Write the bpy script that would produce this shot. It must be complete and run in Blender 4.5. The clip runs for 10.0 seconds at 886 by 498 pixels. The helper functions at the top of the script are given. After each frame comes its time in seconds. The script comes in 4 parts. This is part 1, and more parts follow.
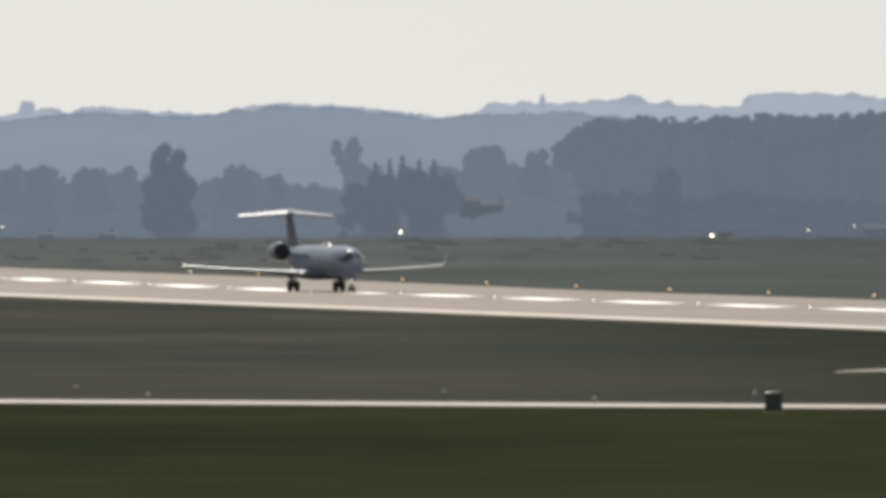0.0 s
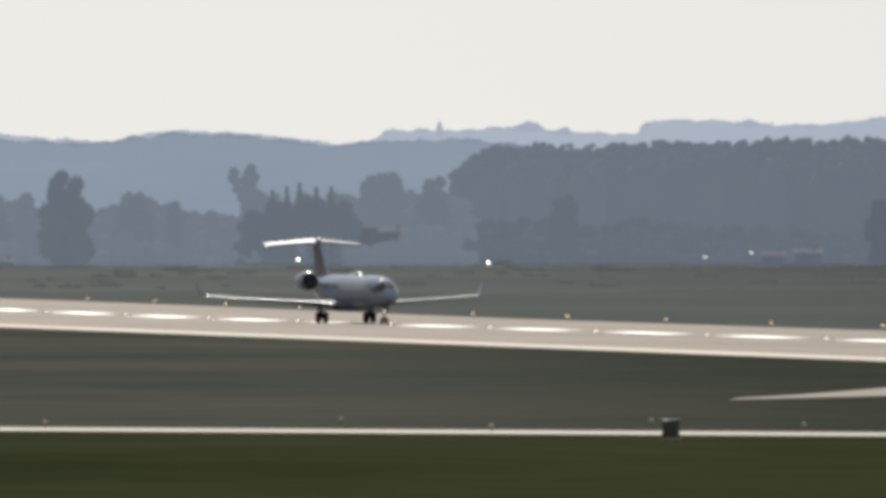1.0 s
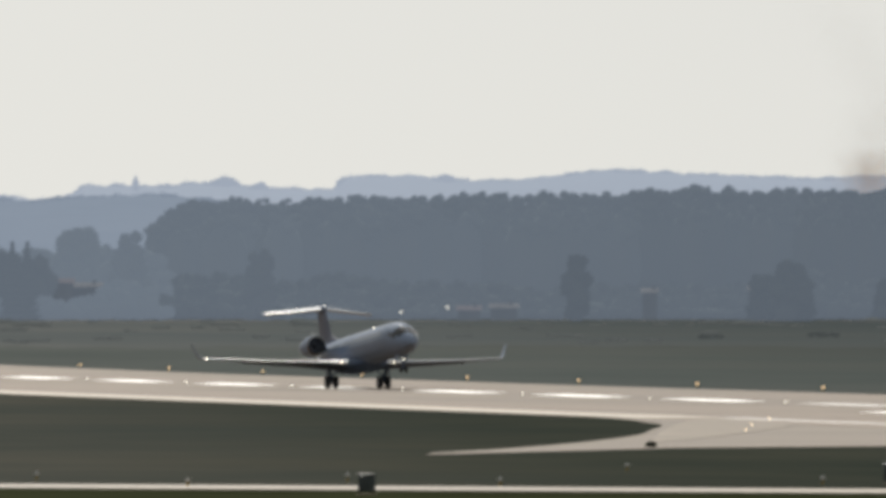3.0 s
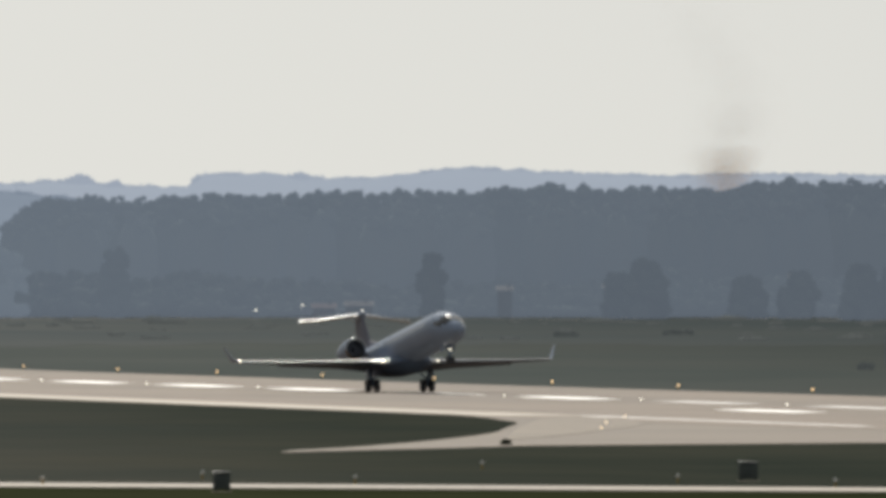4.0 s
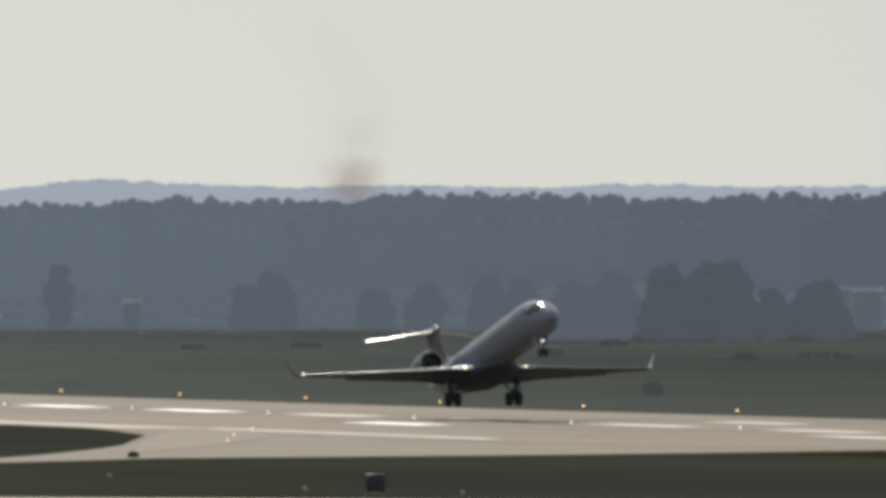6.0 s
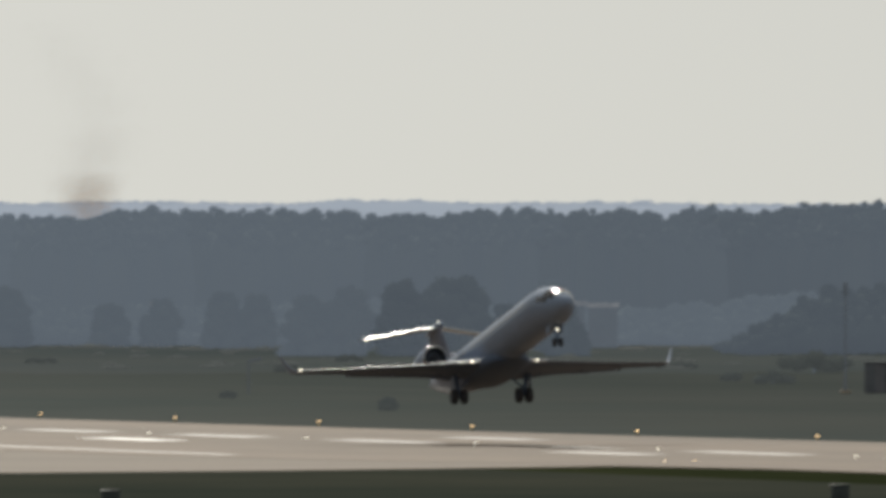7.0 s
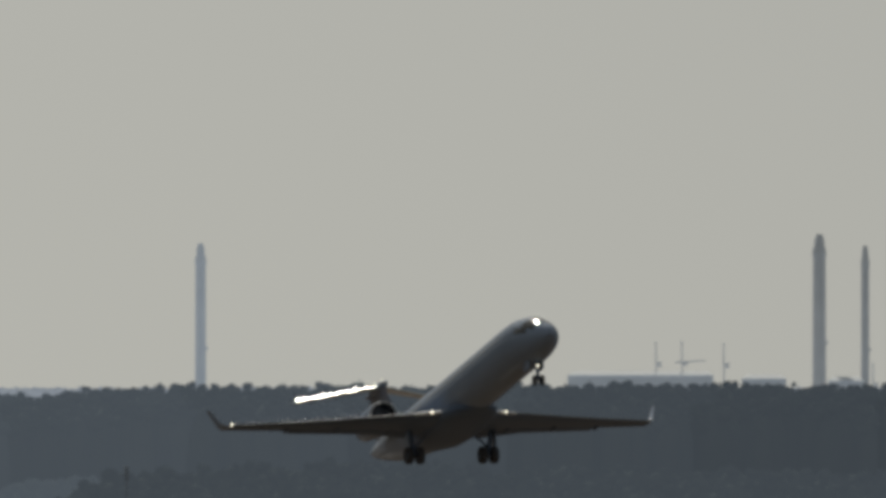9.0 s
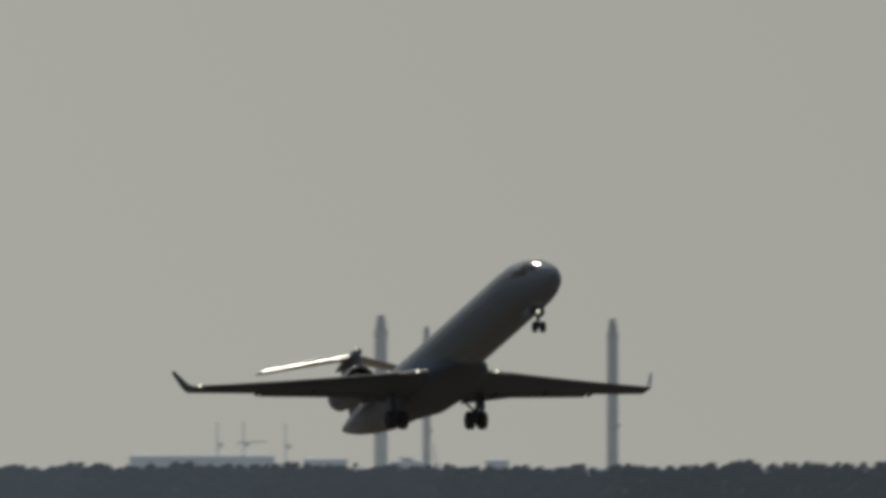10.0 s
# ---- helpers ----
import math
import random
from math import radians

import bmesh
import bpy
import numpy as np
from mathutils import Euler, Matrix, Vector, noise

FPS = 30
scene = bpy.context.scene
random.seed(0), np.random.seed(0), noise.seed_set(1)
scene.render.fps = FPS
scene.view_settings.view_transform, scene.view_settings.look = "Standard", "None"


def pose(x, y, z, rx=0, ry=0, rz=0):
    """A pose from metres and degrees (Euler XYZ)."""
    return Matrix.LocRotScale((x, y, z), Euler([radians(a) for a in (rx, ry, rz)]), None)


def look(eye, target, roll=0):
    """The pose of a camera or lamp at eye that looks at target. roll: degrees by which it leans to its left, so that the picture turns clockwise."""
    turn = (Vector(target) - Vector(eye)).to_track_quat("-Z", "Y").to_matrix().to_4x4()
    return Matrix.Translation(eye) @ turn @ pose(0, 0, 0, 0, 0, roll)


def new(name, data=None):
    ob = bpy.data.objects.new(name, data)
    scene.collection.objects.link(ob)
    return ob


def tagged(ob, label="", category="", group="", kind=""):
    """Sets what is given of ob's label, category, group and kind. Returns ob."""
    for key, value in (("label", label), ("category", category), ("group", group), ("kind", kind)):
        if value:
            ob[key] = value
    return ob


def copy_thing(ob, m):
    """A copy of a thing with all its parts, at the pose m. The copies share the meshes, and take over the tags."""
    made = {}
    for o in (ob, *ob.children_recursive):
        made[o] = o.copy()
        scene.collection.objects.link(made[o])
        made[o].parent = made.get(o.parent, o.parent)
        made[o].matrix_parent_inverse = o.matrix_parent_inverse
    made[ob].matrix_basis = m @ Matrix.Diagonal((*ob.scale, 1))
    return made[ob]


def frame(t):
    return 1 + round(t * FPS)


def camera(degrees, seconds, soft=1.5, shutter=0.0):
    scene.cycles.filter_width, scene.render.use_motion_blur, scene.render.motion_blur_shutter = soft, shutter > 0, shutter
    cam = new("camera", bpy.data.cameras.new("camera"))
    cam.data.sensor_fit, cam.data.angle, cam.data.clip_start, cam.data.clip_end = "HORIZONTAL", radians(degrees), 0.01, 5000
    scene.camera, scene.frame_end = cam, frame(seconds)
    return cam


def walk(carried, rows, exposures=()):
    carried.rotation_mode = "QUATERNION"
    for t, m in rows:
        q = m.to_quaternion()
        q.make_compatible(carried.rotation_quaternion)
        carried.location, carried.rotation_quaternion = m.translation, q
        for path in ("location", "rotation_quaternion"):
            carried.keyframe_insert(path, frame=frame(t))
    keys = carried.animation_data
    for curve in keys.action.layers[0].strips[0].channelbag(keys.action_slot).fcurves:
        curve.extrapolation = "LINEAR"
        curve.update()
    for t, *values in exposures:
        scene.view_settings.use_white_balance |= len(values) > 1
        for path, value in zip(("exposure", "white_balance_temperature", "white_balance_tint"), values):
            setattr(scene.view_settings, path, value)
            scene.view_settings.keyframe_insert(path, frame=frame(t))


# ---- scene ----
# The camera stands on a terrace and pans after the aeroplane with a very long lens.
# The runway runs along y; x is the distance from the camera to its line.
F = 36000.0
EYE = 9.28
ALPHA = 0.15870
HORIZON = 331.3


def bearing(u):
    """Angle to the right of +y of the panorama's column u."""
    return ALPHA + (u - 784.0) / F


def at_range(u, d, z=0.0):
    """A place d metres away in the panorama's column u."""
    b = bearing(u)
    return Vector((d * math.sin(b), d * math.cos(b), z))


def on_ground(u, v):
    """The place on the flat ground in the panorama's column u and row v."""
    return at_range(u, F * EYE / (v - HORIZON))


def height_at(v, d):
    """Height of a point d metres away that shows in row v of the panorama."""
    return EYE - (v - HORIZON) * d / F


cam = camera(math.degrees(2 * math.atan(784.0 / F)), 10.0, soft=4.4, shutter=0.2)
PAN = ((0, 0, 0), (0.2, 49, 32.5), (0.3, 60, 36), (0.5, 70, 32), (0.7, 76, 25), (0.8, 94, 40), (1, 182, 48), (1.2, 270, 70), (1.3, 290, 78.5), (1.5, 338, 87),
       (1.7, 357, 78.5), (1.8, 371.5, 75), (2, 410, 81), (2.2, 495, 88), (2.3, 530, 88), (2.5, 585, 84), (2.7, 611, 65), (2.8, 640, 71.5), (2.9, 669, 95), (3, 720, 145),
       (3.1, 773, 161), (3.2, 850, 172), (4.3, 1002, 130), (4.5, 1035, 126), (4.7, 1069, 112), (4.8, 1092.5, 103), (5, 1175, 112), (5.2, 1303, 116), (6.3, 1749, 181), (6.5, 1844, 184),
       (6.6, 1894, 170), (6.7, 1940, 165), (6.8, 1985, 164), (6.9, 2034, 177), (7, 2105, 191), (7.1, 2193, 205), (7.2, 2314, 204), (7.3, 2362, 183), (7.4, 2421, 167), (7.5, 2432, 162), (7.6, 2428, 170),
       (7.7, 2432, 192), (7.8, 2447, 215), (8, 2482, 198), (8.1, 2524, 184), (8.2, 2616, 182), (8.3, 2758, 193), (8.4, 2981, 267), (8.5, 3078, 342), (8.6, 3167, 447), (8.7, 3212, 486),
       (8.8, 3259, 506), (8.9, 3312, 512), (9, 3377, 517), (9.1, 3429, 526), (9.2, 3509, 536), (9.3, 3566, 551), (9.5, 3712, 583), (9.7, 3847, 600), (9.8, 3936, 603), (10, 4153, 660))
walk(cam, [(t, pose(0, 0, EYE, 90 - math.degrees((441 - dy - HORIZON) / F), 0, -math.degrees(bearing(784 + dx)))) for t, dx, dy in PAN],
     exposures=[(0, -0.03, 6500, 10), (0.5, 0.05, 6500, 10), (1.5, 0.06, 6500, 9), (2.5, 0.0, 6500, 9), (4.5, -0.11, 6530, 8), (6.5, -0.19, 6580, 7), (7.5, -0.23, 6600, 7), (8.2, -0.24, 6600, 7), (8.5, -0.28, 6600, 7),
                (8.8, -0.60, 6630, 6), (9, -0.75, 6650, 6), (9.5, -0.85, 6670, 6), (10, -0.95, 6700, 5)])

# ---- light ----
SUN_UP, SUN_AZ = 30.0, 5.5          # degrees above the horizon; degrees from +y towards +x
world = bpy.data.worlds.new("sky")
scene.world = world
world.use_nodes = True
wn, wl = world.node_tree.nodes, world.node_tree.links
wn.clear()
sky = wn.new("ShaderNodeTexSky")
sky.sky_type, sky.sun_disc = "NISHITA", False
sky.sun_elevation, sky.sun_rotation = radians(SUN_UP), radians(SUN_AZ)
sky.air_density, sky.dust_density, sky.ozone_density = 1.0, 1.5, 1.0
# the haze carries the bright lower sky right down to the horizon
way = wn.new("ShaderNodeTexCoord")
lift = wn.new("ShaderNodeVectorMath")
lift.operation = "ADD"
lift.inputs[1].default_value = (0, 0, 0.12)
wl.new(way.outputs["Generated"], lift.inputs[0])
wl.new(lift.outputs[0], sky.inputs["Vector"])
grey = wn.new("ShaderNodeHueSaturation")
grey.inputs["Saturation"].default_value = 0.25
back = wn.new("ShaderNodeBackground")
back.inputs["Strength"].default_value = 0.042
wout = wn.new("ShaderNodeOutputWorld")
wl.new(sky.outputs[0], grey.inputs["Color"])
warm = wn.new("ShaderNodeVectorMath")
warm.operation = "MULTIPLY_ADD"          # a milky haze evens the sky out all round
warm.inputs[1].default_value = (0.73, 0.73, 0.715)
warm.inputs[2].default_value = (4.6, 4.65, 4.55)
wl.new(grey.outputs[0], warm.inputs[0])
wl.new(warm.outputs[0], back.inputs["Color"])
wl.new(back.outputs[0], wout.inputs["Surface"])
sun_data = bpy.data.lights.new("sun", "SUN")
sun_data.energy, sun_data.angle, sun_data.color = 3.4, radians(0.6), (1.0, 0.95, 0.87)
sun = new("sun", sun_data)
su, sa = radians(SUN_UP), radians(SUN_AZ)
sun.matrix_world = look((math.sin(sa) * math.cos(su) * 1000, math.cos(sa) * math.cos(su) * 1000, math.sin(su) * 1000), (0, 0, 0))


# ---- materials ----
def material(name, colour, rough=0.6, metal=0.0, spread=0.25, scale=1.0, fine=None, bump=0.0, second=None, coat=0.0, stretch=(1, 1, 1), glow=None, gloss=0.5, drift=None, clear=0.03):
    """A surface with two scales of variation between colour and second, at scale metres."""
    m = bpy.data.materials.new(name)
    m.use_nodes = True
    n, l = m.node_tree.nodes, m.node_tree.links
    b = n["Principled BSDF"]
    b.inputs["Roughness"].default_value, b.inputs["Metallic"].default_value = rough, metal
    b.inputs["Coat Weight"].default_value, b.inputs["Specular IOR Level"].default_value = coat, gloss
    b.inputs["Coat Roughness"].default_value = clear
    geo = n.new("ShaderNodeTexCoord")
    mp = n.new("ShaderNodeMapping")
    mp.inputs["Scale"].default_value = stretch
    l.new(geo.outputs["Object"], mp.inputs["Vector"])
    facs = []
    for k, s in enumerate((scale, fine or scale / 9.0)):
        t = n.new("ShaderNodeTexNoise")
        t.inputs["Scale"].default_value, t.inputs["Detail"].default_value = 1.0 / s, 3
        l.new(mp.outputs[0], t.inputs["Vector"])
        facs.append(t)
    mixf = n.new("ShaderNodeMath")
    mixf.operation = "MULTIPLY_ADD"
    mixf.inputs[1].default_value = 0.28
    l.new(facs[1].outputs[0], mixf.inputs[0])
    half = n.new("ShaderNodeMath")
    half.operation = "MULTIPLY"
    half.inputs[1].default_value = 0.72
    l.new(facs[0].outputs[0], half.inputs[0])
    l.new(half.outputs[0], mixf.inputs[2])
    ramp = n.new("ShaderNodeValToRGB")
    ramp.color_ramp.elements[0].position, ramp.color_ramp.elements[1].position = 0.36, 0.64
    other = second or tuple(min(1, c * (1 + spread)) for c in colour)
    first = colour if second else tuple(c * (1 - spread) for c in colour)
    ramp.color_ramp.elements[0].color, ramp.color_ramp.elements[1].color = (*first, 1), (*other, 1)
    l.new(mixf.outputs[0], ramp.inputs[0])
    tone = ramp.outputs[0]
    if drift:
        # the sward darkens across the field: (start, end, tint) along x - 0.15 y
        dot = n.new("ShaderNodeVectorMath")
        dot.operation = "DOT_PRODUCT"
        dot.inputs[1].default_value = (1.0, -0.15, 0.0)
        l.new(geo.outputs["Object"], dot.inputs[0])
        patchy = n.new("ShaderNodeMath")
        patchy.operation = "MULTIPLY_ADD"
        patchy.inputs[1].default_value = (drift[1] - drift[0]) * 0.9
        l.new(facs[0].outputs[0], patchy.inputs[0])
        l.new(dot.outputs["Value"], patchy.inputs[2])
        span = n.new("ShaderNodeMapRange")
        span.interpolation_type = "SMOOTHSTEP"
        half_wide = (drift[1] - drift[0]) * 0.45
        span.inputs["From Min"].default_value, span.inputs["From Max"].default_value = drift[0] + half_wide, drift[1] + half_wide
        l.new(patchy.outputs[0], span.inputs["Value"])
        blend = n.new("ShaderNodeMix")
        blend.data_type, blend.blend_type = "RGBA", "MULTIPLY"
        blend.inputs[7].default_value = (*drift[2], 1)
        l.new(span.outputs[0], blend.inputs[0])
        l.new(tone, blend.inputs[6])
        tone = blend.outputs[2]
    l.new(tone, b.inputs["Base Color"])
    if bump:
        bp = n.new("ShaderNodeBump")
        bp.inputs["Strength"].default_value, bp.inputs["Distance"].default_value = bump, (fine or scale / 9.0) * 0.3
        l.new(facs[1].outputs[0], bp.inputs["Height"])
        l.new(bp.outputs[0], b.inputs["Normal"])
    if glow:
        b.inputs["Emission Color"].default_value, b.inputs["Emission Strength"].default_value = (*glow[0], 1), glow[1]
    return m


GRASS = material("grass", (0.027, 0.034, 0.016), 0.95, scale=60, fine=7, stretch=(1.0, 0.4, 1.0), second=(0.057, 0.063, 0.033), gloss=0.0)
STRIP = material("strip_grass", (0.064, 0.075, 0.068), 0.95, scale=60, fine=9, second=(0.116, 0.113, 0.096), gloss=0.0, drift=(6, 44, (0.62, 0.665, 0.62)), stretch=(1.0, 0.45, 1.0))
# both meadow tones are greyed and paled to put haze into the colour
DRYHAZE = material("dry_hazed_grass", (0.112, 0.129, 0.125), 0.95, scale=110, fine=14, second=(0.153, 0.165, 0.157), gloss=0.0, drift=(35, 165, (0.70, 0.70, 0.70)), stretch=(1.0, 0.35, 1.0))
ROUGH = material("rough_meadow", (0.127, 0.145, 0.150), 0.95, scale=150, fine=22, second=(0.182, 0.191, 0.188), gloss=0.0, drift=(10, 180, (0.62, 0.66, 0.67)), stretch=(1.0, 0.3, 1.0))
ASPHALT = material("asphalt", (0.172, 0.120, 0.081), 0.7, scale=26, fine=2.0, spread=0.20, gloss=0.04, stretch=(1.0, 0.25, 1.0))
TAXI = material("taxiway_asphalt", (0.175, 0.130, 0.092), 0.7, scale=30, fine=2.0, spread=0.12, gloss=0.04)
CONCRETE = material("concrete", (0.42, 0.345, 0.26), 0.65, scale=30, fine=3.0, spread=0.14, gloss=0.06)
TAXIWAY = material("taxiway_concrete", (0.31, 0.255, 0.195), 0.65, scale=24, fine=3.0, spread=0.22, gloss=0.05)
PAINT = material("marking_paint", (0.80, 0.78, 0.73), 0.4, scale=5, fine=0.4, spread=0.06, gloss=0.6)
FAINT = material("faint_marking_paint", (0.205, 0.175, 0.145), 0.5, scale=4, fine=0.5, spread=0.25, gloss=0.2)
# haze over hills, ridge and church is put in as their own glow
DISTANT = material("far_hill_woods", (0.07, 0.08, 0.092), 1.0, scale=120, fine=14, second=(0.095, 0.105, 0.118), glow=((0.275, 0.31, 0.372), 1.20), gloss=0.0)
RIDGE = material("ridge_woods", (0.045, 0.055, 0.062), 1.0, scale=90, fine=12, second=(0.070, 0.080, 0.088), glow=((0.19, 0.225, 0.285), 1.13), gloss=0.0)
# far woods carry haze put in as glow; copies differ only in its strength
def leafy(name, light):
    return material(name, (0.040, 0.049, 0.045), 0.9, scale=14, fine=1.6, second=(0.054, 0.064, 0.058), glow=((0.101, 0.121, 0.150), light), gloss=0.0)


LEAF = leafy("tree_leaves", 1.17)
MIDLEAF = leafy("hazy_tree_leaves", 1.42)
LOWHAZELEAF = leafy("less_hazed_tree_leaves", 1.00)
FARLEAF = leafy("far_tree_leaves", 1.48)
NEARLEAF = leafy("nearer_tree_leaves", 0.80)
# a weak glow puts the meadow's haze into the bush leaves
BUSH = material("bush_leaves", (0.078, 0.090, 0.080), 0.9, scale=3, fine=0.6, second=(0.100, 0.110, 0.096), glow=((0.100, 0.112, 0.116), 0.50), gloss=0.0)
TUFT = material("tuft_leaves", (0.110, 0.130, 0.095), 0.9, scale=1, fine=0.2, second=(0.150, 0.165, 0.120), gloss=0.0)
# posts and bark give off a glow that stands in for haze
POST = material("hazed_post", (0.16, 0.165, 0.175), 0.8, scale=1, spread=0.2, gloss=0.1, glow=((0.101, 0.121, 0.150), 0.38))
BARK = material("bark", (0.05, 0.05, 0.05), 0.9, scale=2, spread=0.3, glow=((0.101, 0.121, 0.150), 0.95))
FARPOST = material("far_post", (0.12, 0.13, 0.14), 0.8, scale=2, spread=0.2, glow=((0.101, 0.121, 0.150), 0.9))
# hull white carries backlit shade in its colour, darker and bluer than paint
WHITE = material("shade_toned_white", (0.285, 0.352, 0.472), 0.75, scale=6, fine=0.5, spread=0.06, gloss=0.02, coat=0.22, clear=0.05)
# wing and belly grey, with the underside's bluish shade put into the colour
SHADEGREY = material("shade_toned_grey", (0.122, 0.168, 0.255), 0.6, scale=5, fine=0.5, spread=0.1, gloss=0.25)
# tailplane in the same shade-toned white, glossier
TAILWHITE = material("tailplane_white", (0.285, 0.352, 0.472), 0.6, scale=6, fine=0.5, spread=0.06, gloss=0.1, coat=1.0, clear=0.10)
TAILEDGE = material("tail_edge_metal", (0.60, 0.59, 0.57), 0.24, metal=1.0, scale=2, spread=0.08)
SLAT = material("slat_metal", (0.20, 0.21, 0.23), 0.30, metal=1.0, scale=1.5, spread=0.3)
LIP = material("intake_lip_metal", (0.40, 0.41, 0.43), 0.12, metal=1.0, scale=1, spread=0.1)
BARE = material("bare_metal", (0.82, 0.81, 0.79), 0.2, metal=1.0, scale=2, spread=0.1)
FAN = material("fan_blades", (0.085, 0.095, 0.115), 0.5, metal=0.3, scale=0.3, spread=0.4)
DARK = material("dark_metal", (0.055, 0.057, 0.065), 0.4, metal=0.3, scale=1, spread=0.3)
RUBBER = material("tyre_rubber", (0.055, 0.056, 0.062), 0.8, scale=0.5, spread=0.3)
GLASS = material("cockpit_glass", (0.015, 0.017, 0.02), 0.06, scale=1, spread=0.1, gloss=0.3)
FINBLUE = material("fin_blue", (0.19, 0.20, 0.25), 0.6, scale=3, spread=0.1, gloss=0.2)
SIGN = material("sign_back", (0.085, 0.098, 0.095), 0.85, scale=0.6, spread=0.25)
SHEDWALL = material("shed_boards", (0.21, 0.22, 0.24), 0.8, scale=2, spread=0.25)
SHEDPALE = material("shed_pale_boards", (0.27, 0.27, 0.29), 0.8, scale=2, spread=0.2)
# concrete and cladding paled for haze; first chimney and halls also glow with it
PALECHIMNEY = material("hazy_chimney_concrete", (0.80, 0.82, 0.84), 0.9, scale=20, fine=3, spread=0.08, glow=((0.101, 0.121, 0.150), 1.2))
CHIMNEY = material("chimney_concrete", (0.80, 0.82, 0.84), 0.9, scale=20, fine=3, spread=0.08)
HALL = material("hazed_hall_cladding", (0.76, 0.78, 0.80), 0.9, scale=20, fine=3, spread=0.05, glow=((0.101, 0.121, 0.150), 0.7))
LAMPGLASS = material("lamp_glass", (0.9, 0.8, 0.55), 0.2, scale=1, spread=0.05, glow=((1.0, 0.66, 0.32), 3.0))
LAMPWHITE = material("lamp_white", (0.95, 0.93, 0.85), 0.2, scale=1, spread=0.02, glow=((1.0, 0.93, 0.75), 3.0))
HEADLAMP = material("headlamp_glass", (0.95, 0.93, 0.85), 0.2, scale=1, spread=0.02, glow=((1.0, 0.93, 0.75), 14.0))
YELLOW = material("lamp_housing", (0.45, 0.30, 0.06), 0.5, scale=0.2, spread=0.2)


# ---- mesh helpers ----
def mesh_of(name, verts, faces, mat, smooth=False):
    me = bpy.data.meshes.new(name)
    me.from_pydata([tuple(v) for v in verts], [], [tuple(f) for f in faces])
    me.materials.append(mat)
    if smooth:
        me.polygons.foreach_set("use_smooth", [True] * len(me.polygons))
    me.update()
    return me


def part(name, bm, mat, parent, label="", at=None, smooth=True):
    """Links a bmesh or a mesh as one object under a thing or a part."""
    if isinstance(bm, bmesh.types.BMesh):
        me = bpy.data.meshes.new(name)
        bmesh.ops.recalc_face_normals(bm, faces=bm.faces[:])
        bm.to_mesh(me)
        bm.free()
        me.materials.append(mat)
        if smooth:
            me.polygons.foreach_set("use_smooth", [True] * len(me.polygons))
            me.set_sharp_from_angle(angle=radians(40))
    else:
        me = bm
    ob = new(name, me)
    ob.parent = parent
    if at is not None:
        ob.matrix_local = at
    return tagged(ob, label)


def empty(name, m, label, category, group="", kind=""):
    ob = new(name)
    ob.matrix_world = m
    return tagged(ob, label, category, group, kind)


def loft(rings, closed=True, caps=True):
    """Skin over rings of equally many points."""
    bm = bmesh.new()
    rows = [[bm.verts.new(p) for p in r] for r in rings]
    n = len(rings[0])
    for a, b in zip(rows, rows[1:]):
        for i in range(n if closed else n - 1):
            j = (i + 1) % n
            bm.faces.new((a[i], a[j], b[j], b[i]))
    if caps:
        bm.faces.new(rows[0][::-1])
        bm.faces.new(rows[-1])
    return bm


def box(sx, sy, sz, at=(0, 0, 0), bevel=0.0, turn=None):
    bm = bmesh.new()
    bmesh.ops.create_cube(bm, size=1.0)
    bmesh.ops.scale(bm, vec=(sx, sy, sz), verts=bm.verts)
    if bevel:
        bmesh.ops.bevel(bm, geom=bm.edges[:], offset=bevel, segments=2, affect="EDGES", profile=0.5)
    if turn is not None:
        bmesh.ops.transform(bm, matrix=turn, verts=bm.verts)
    bmesh.ops.translate(bm, vec=at, verts=bm.verts)
    return bm


def tube(p, q, r0, r1=None, n=12):
    """A round bar from p to q."""
    p, q = Vector(p), Vector(q)
    r1 = r0 if r1 is None else r1
    turn = (q - p).to_track_quat("Z", "Y").to_matrix()
    ring = [Vector((math.cos(2 * math.pi * i / n), math.sin(2 * math.pi * i / n), 0)) for i in range(n)]
    return loft([[p + turn @ (v * r0) for v in ring], [q + turn @ (v * r1) for v in ring]])


def lathe(profile, n=24, axis="y", caps=True):
    """Turned body: profile of (place along the axis, radius)."""
    rings = []
    for a, r in profile:
        ring = []
        for i in range(n):
            w = 2 * math.pi * i / n
            c, s = r * math.cos(w), r * math.sin(w)
            ring.append(Vector((c, a, s)) if axis == "y" else Vector((a, c, s)) if axis == "x" else Vector((c, s, a)))
        rings.append(ring)
    return loft(rings, caps=caps)


def sheet(name, outline, z, mat, label, category="ground", depth=0.25, kind="structure"):
    """A flat slab with the outline given, its top at z."""
    n = len(outline)
    verts = [(x, y, z) for x, y in outline] + [(x, y, z - depth) for x, y in outline]
    faces = [tuple(range(n)), tuple(range(2 * n - 1, n - 1, -1))] + [(i, i + n, (i + 1) % n + n, (i + 1) % n) for i in range(n)]
    bm = bmesh.new()
    vs = [bm.verts.new(v) for v in verts]
    for f in faces:
        bm.faces.new([vs[i] for i in f])
    ob = part(name, bm, mat, None, "", smooth=False)
    return tagged(ob, label, category, kind=kind)


# ---- ground, runway, taxiways ----
RUN_X, RUN_NEAR, LIGHT_X = 272.6, 235.0, 300.8
grid = 60
gverts, gfaces = [], []
gx = [-2600 + 8600 * i / grid for i in range(grid + 1)]
gy = [-1500 + 8500 * j / grid for j in range(grid + 1)]
for j in range(grid + 1):
    for i in range(grid + 1):
        gverts.append((gx[i], gy[j], 0.0))
for j in range(grid):
    for i in range(grid):
        a = j * (grid + 1) + i
        gfaces.append((a, a + 1, a + grid + 2, a + grid + 1))
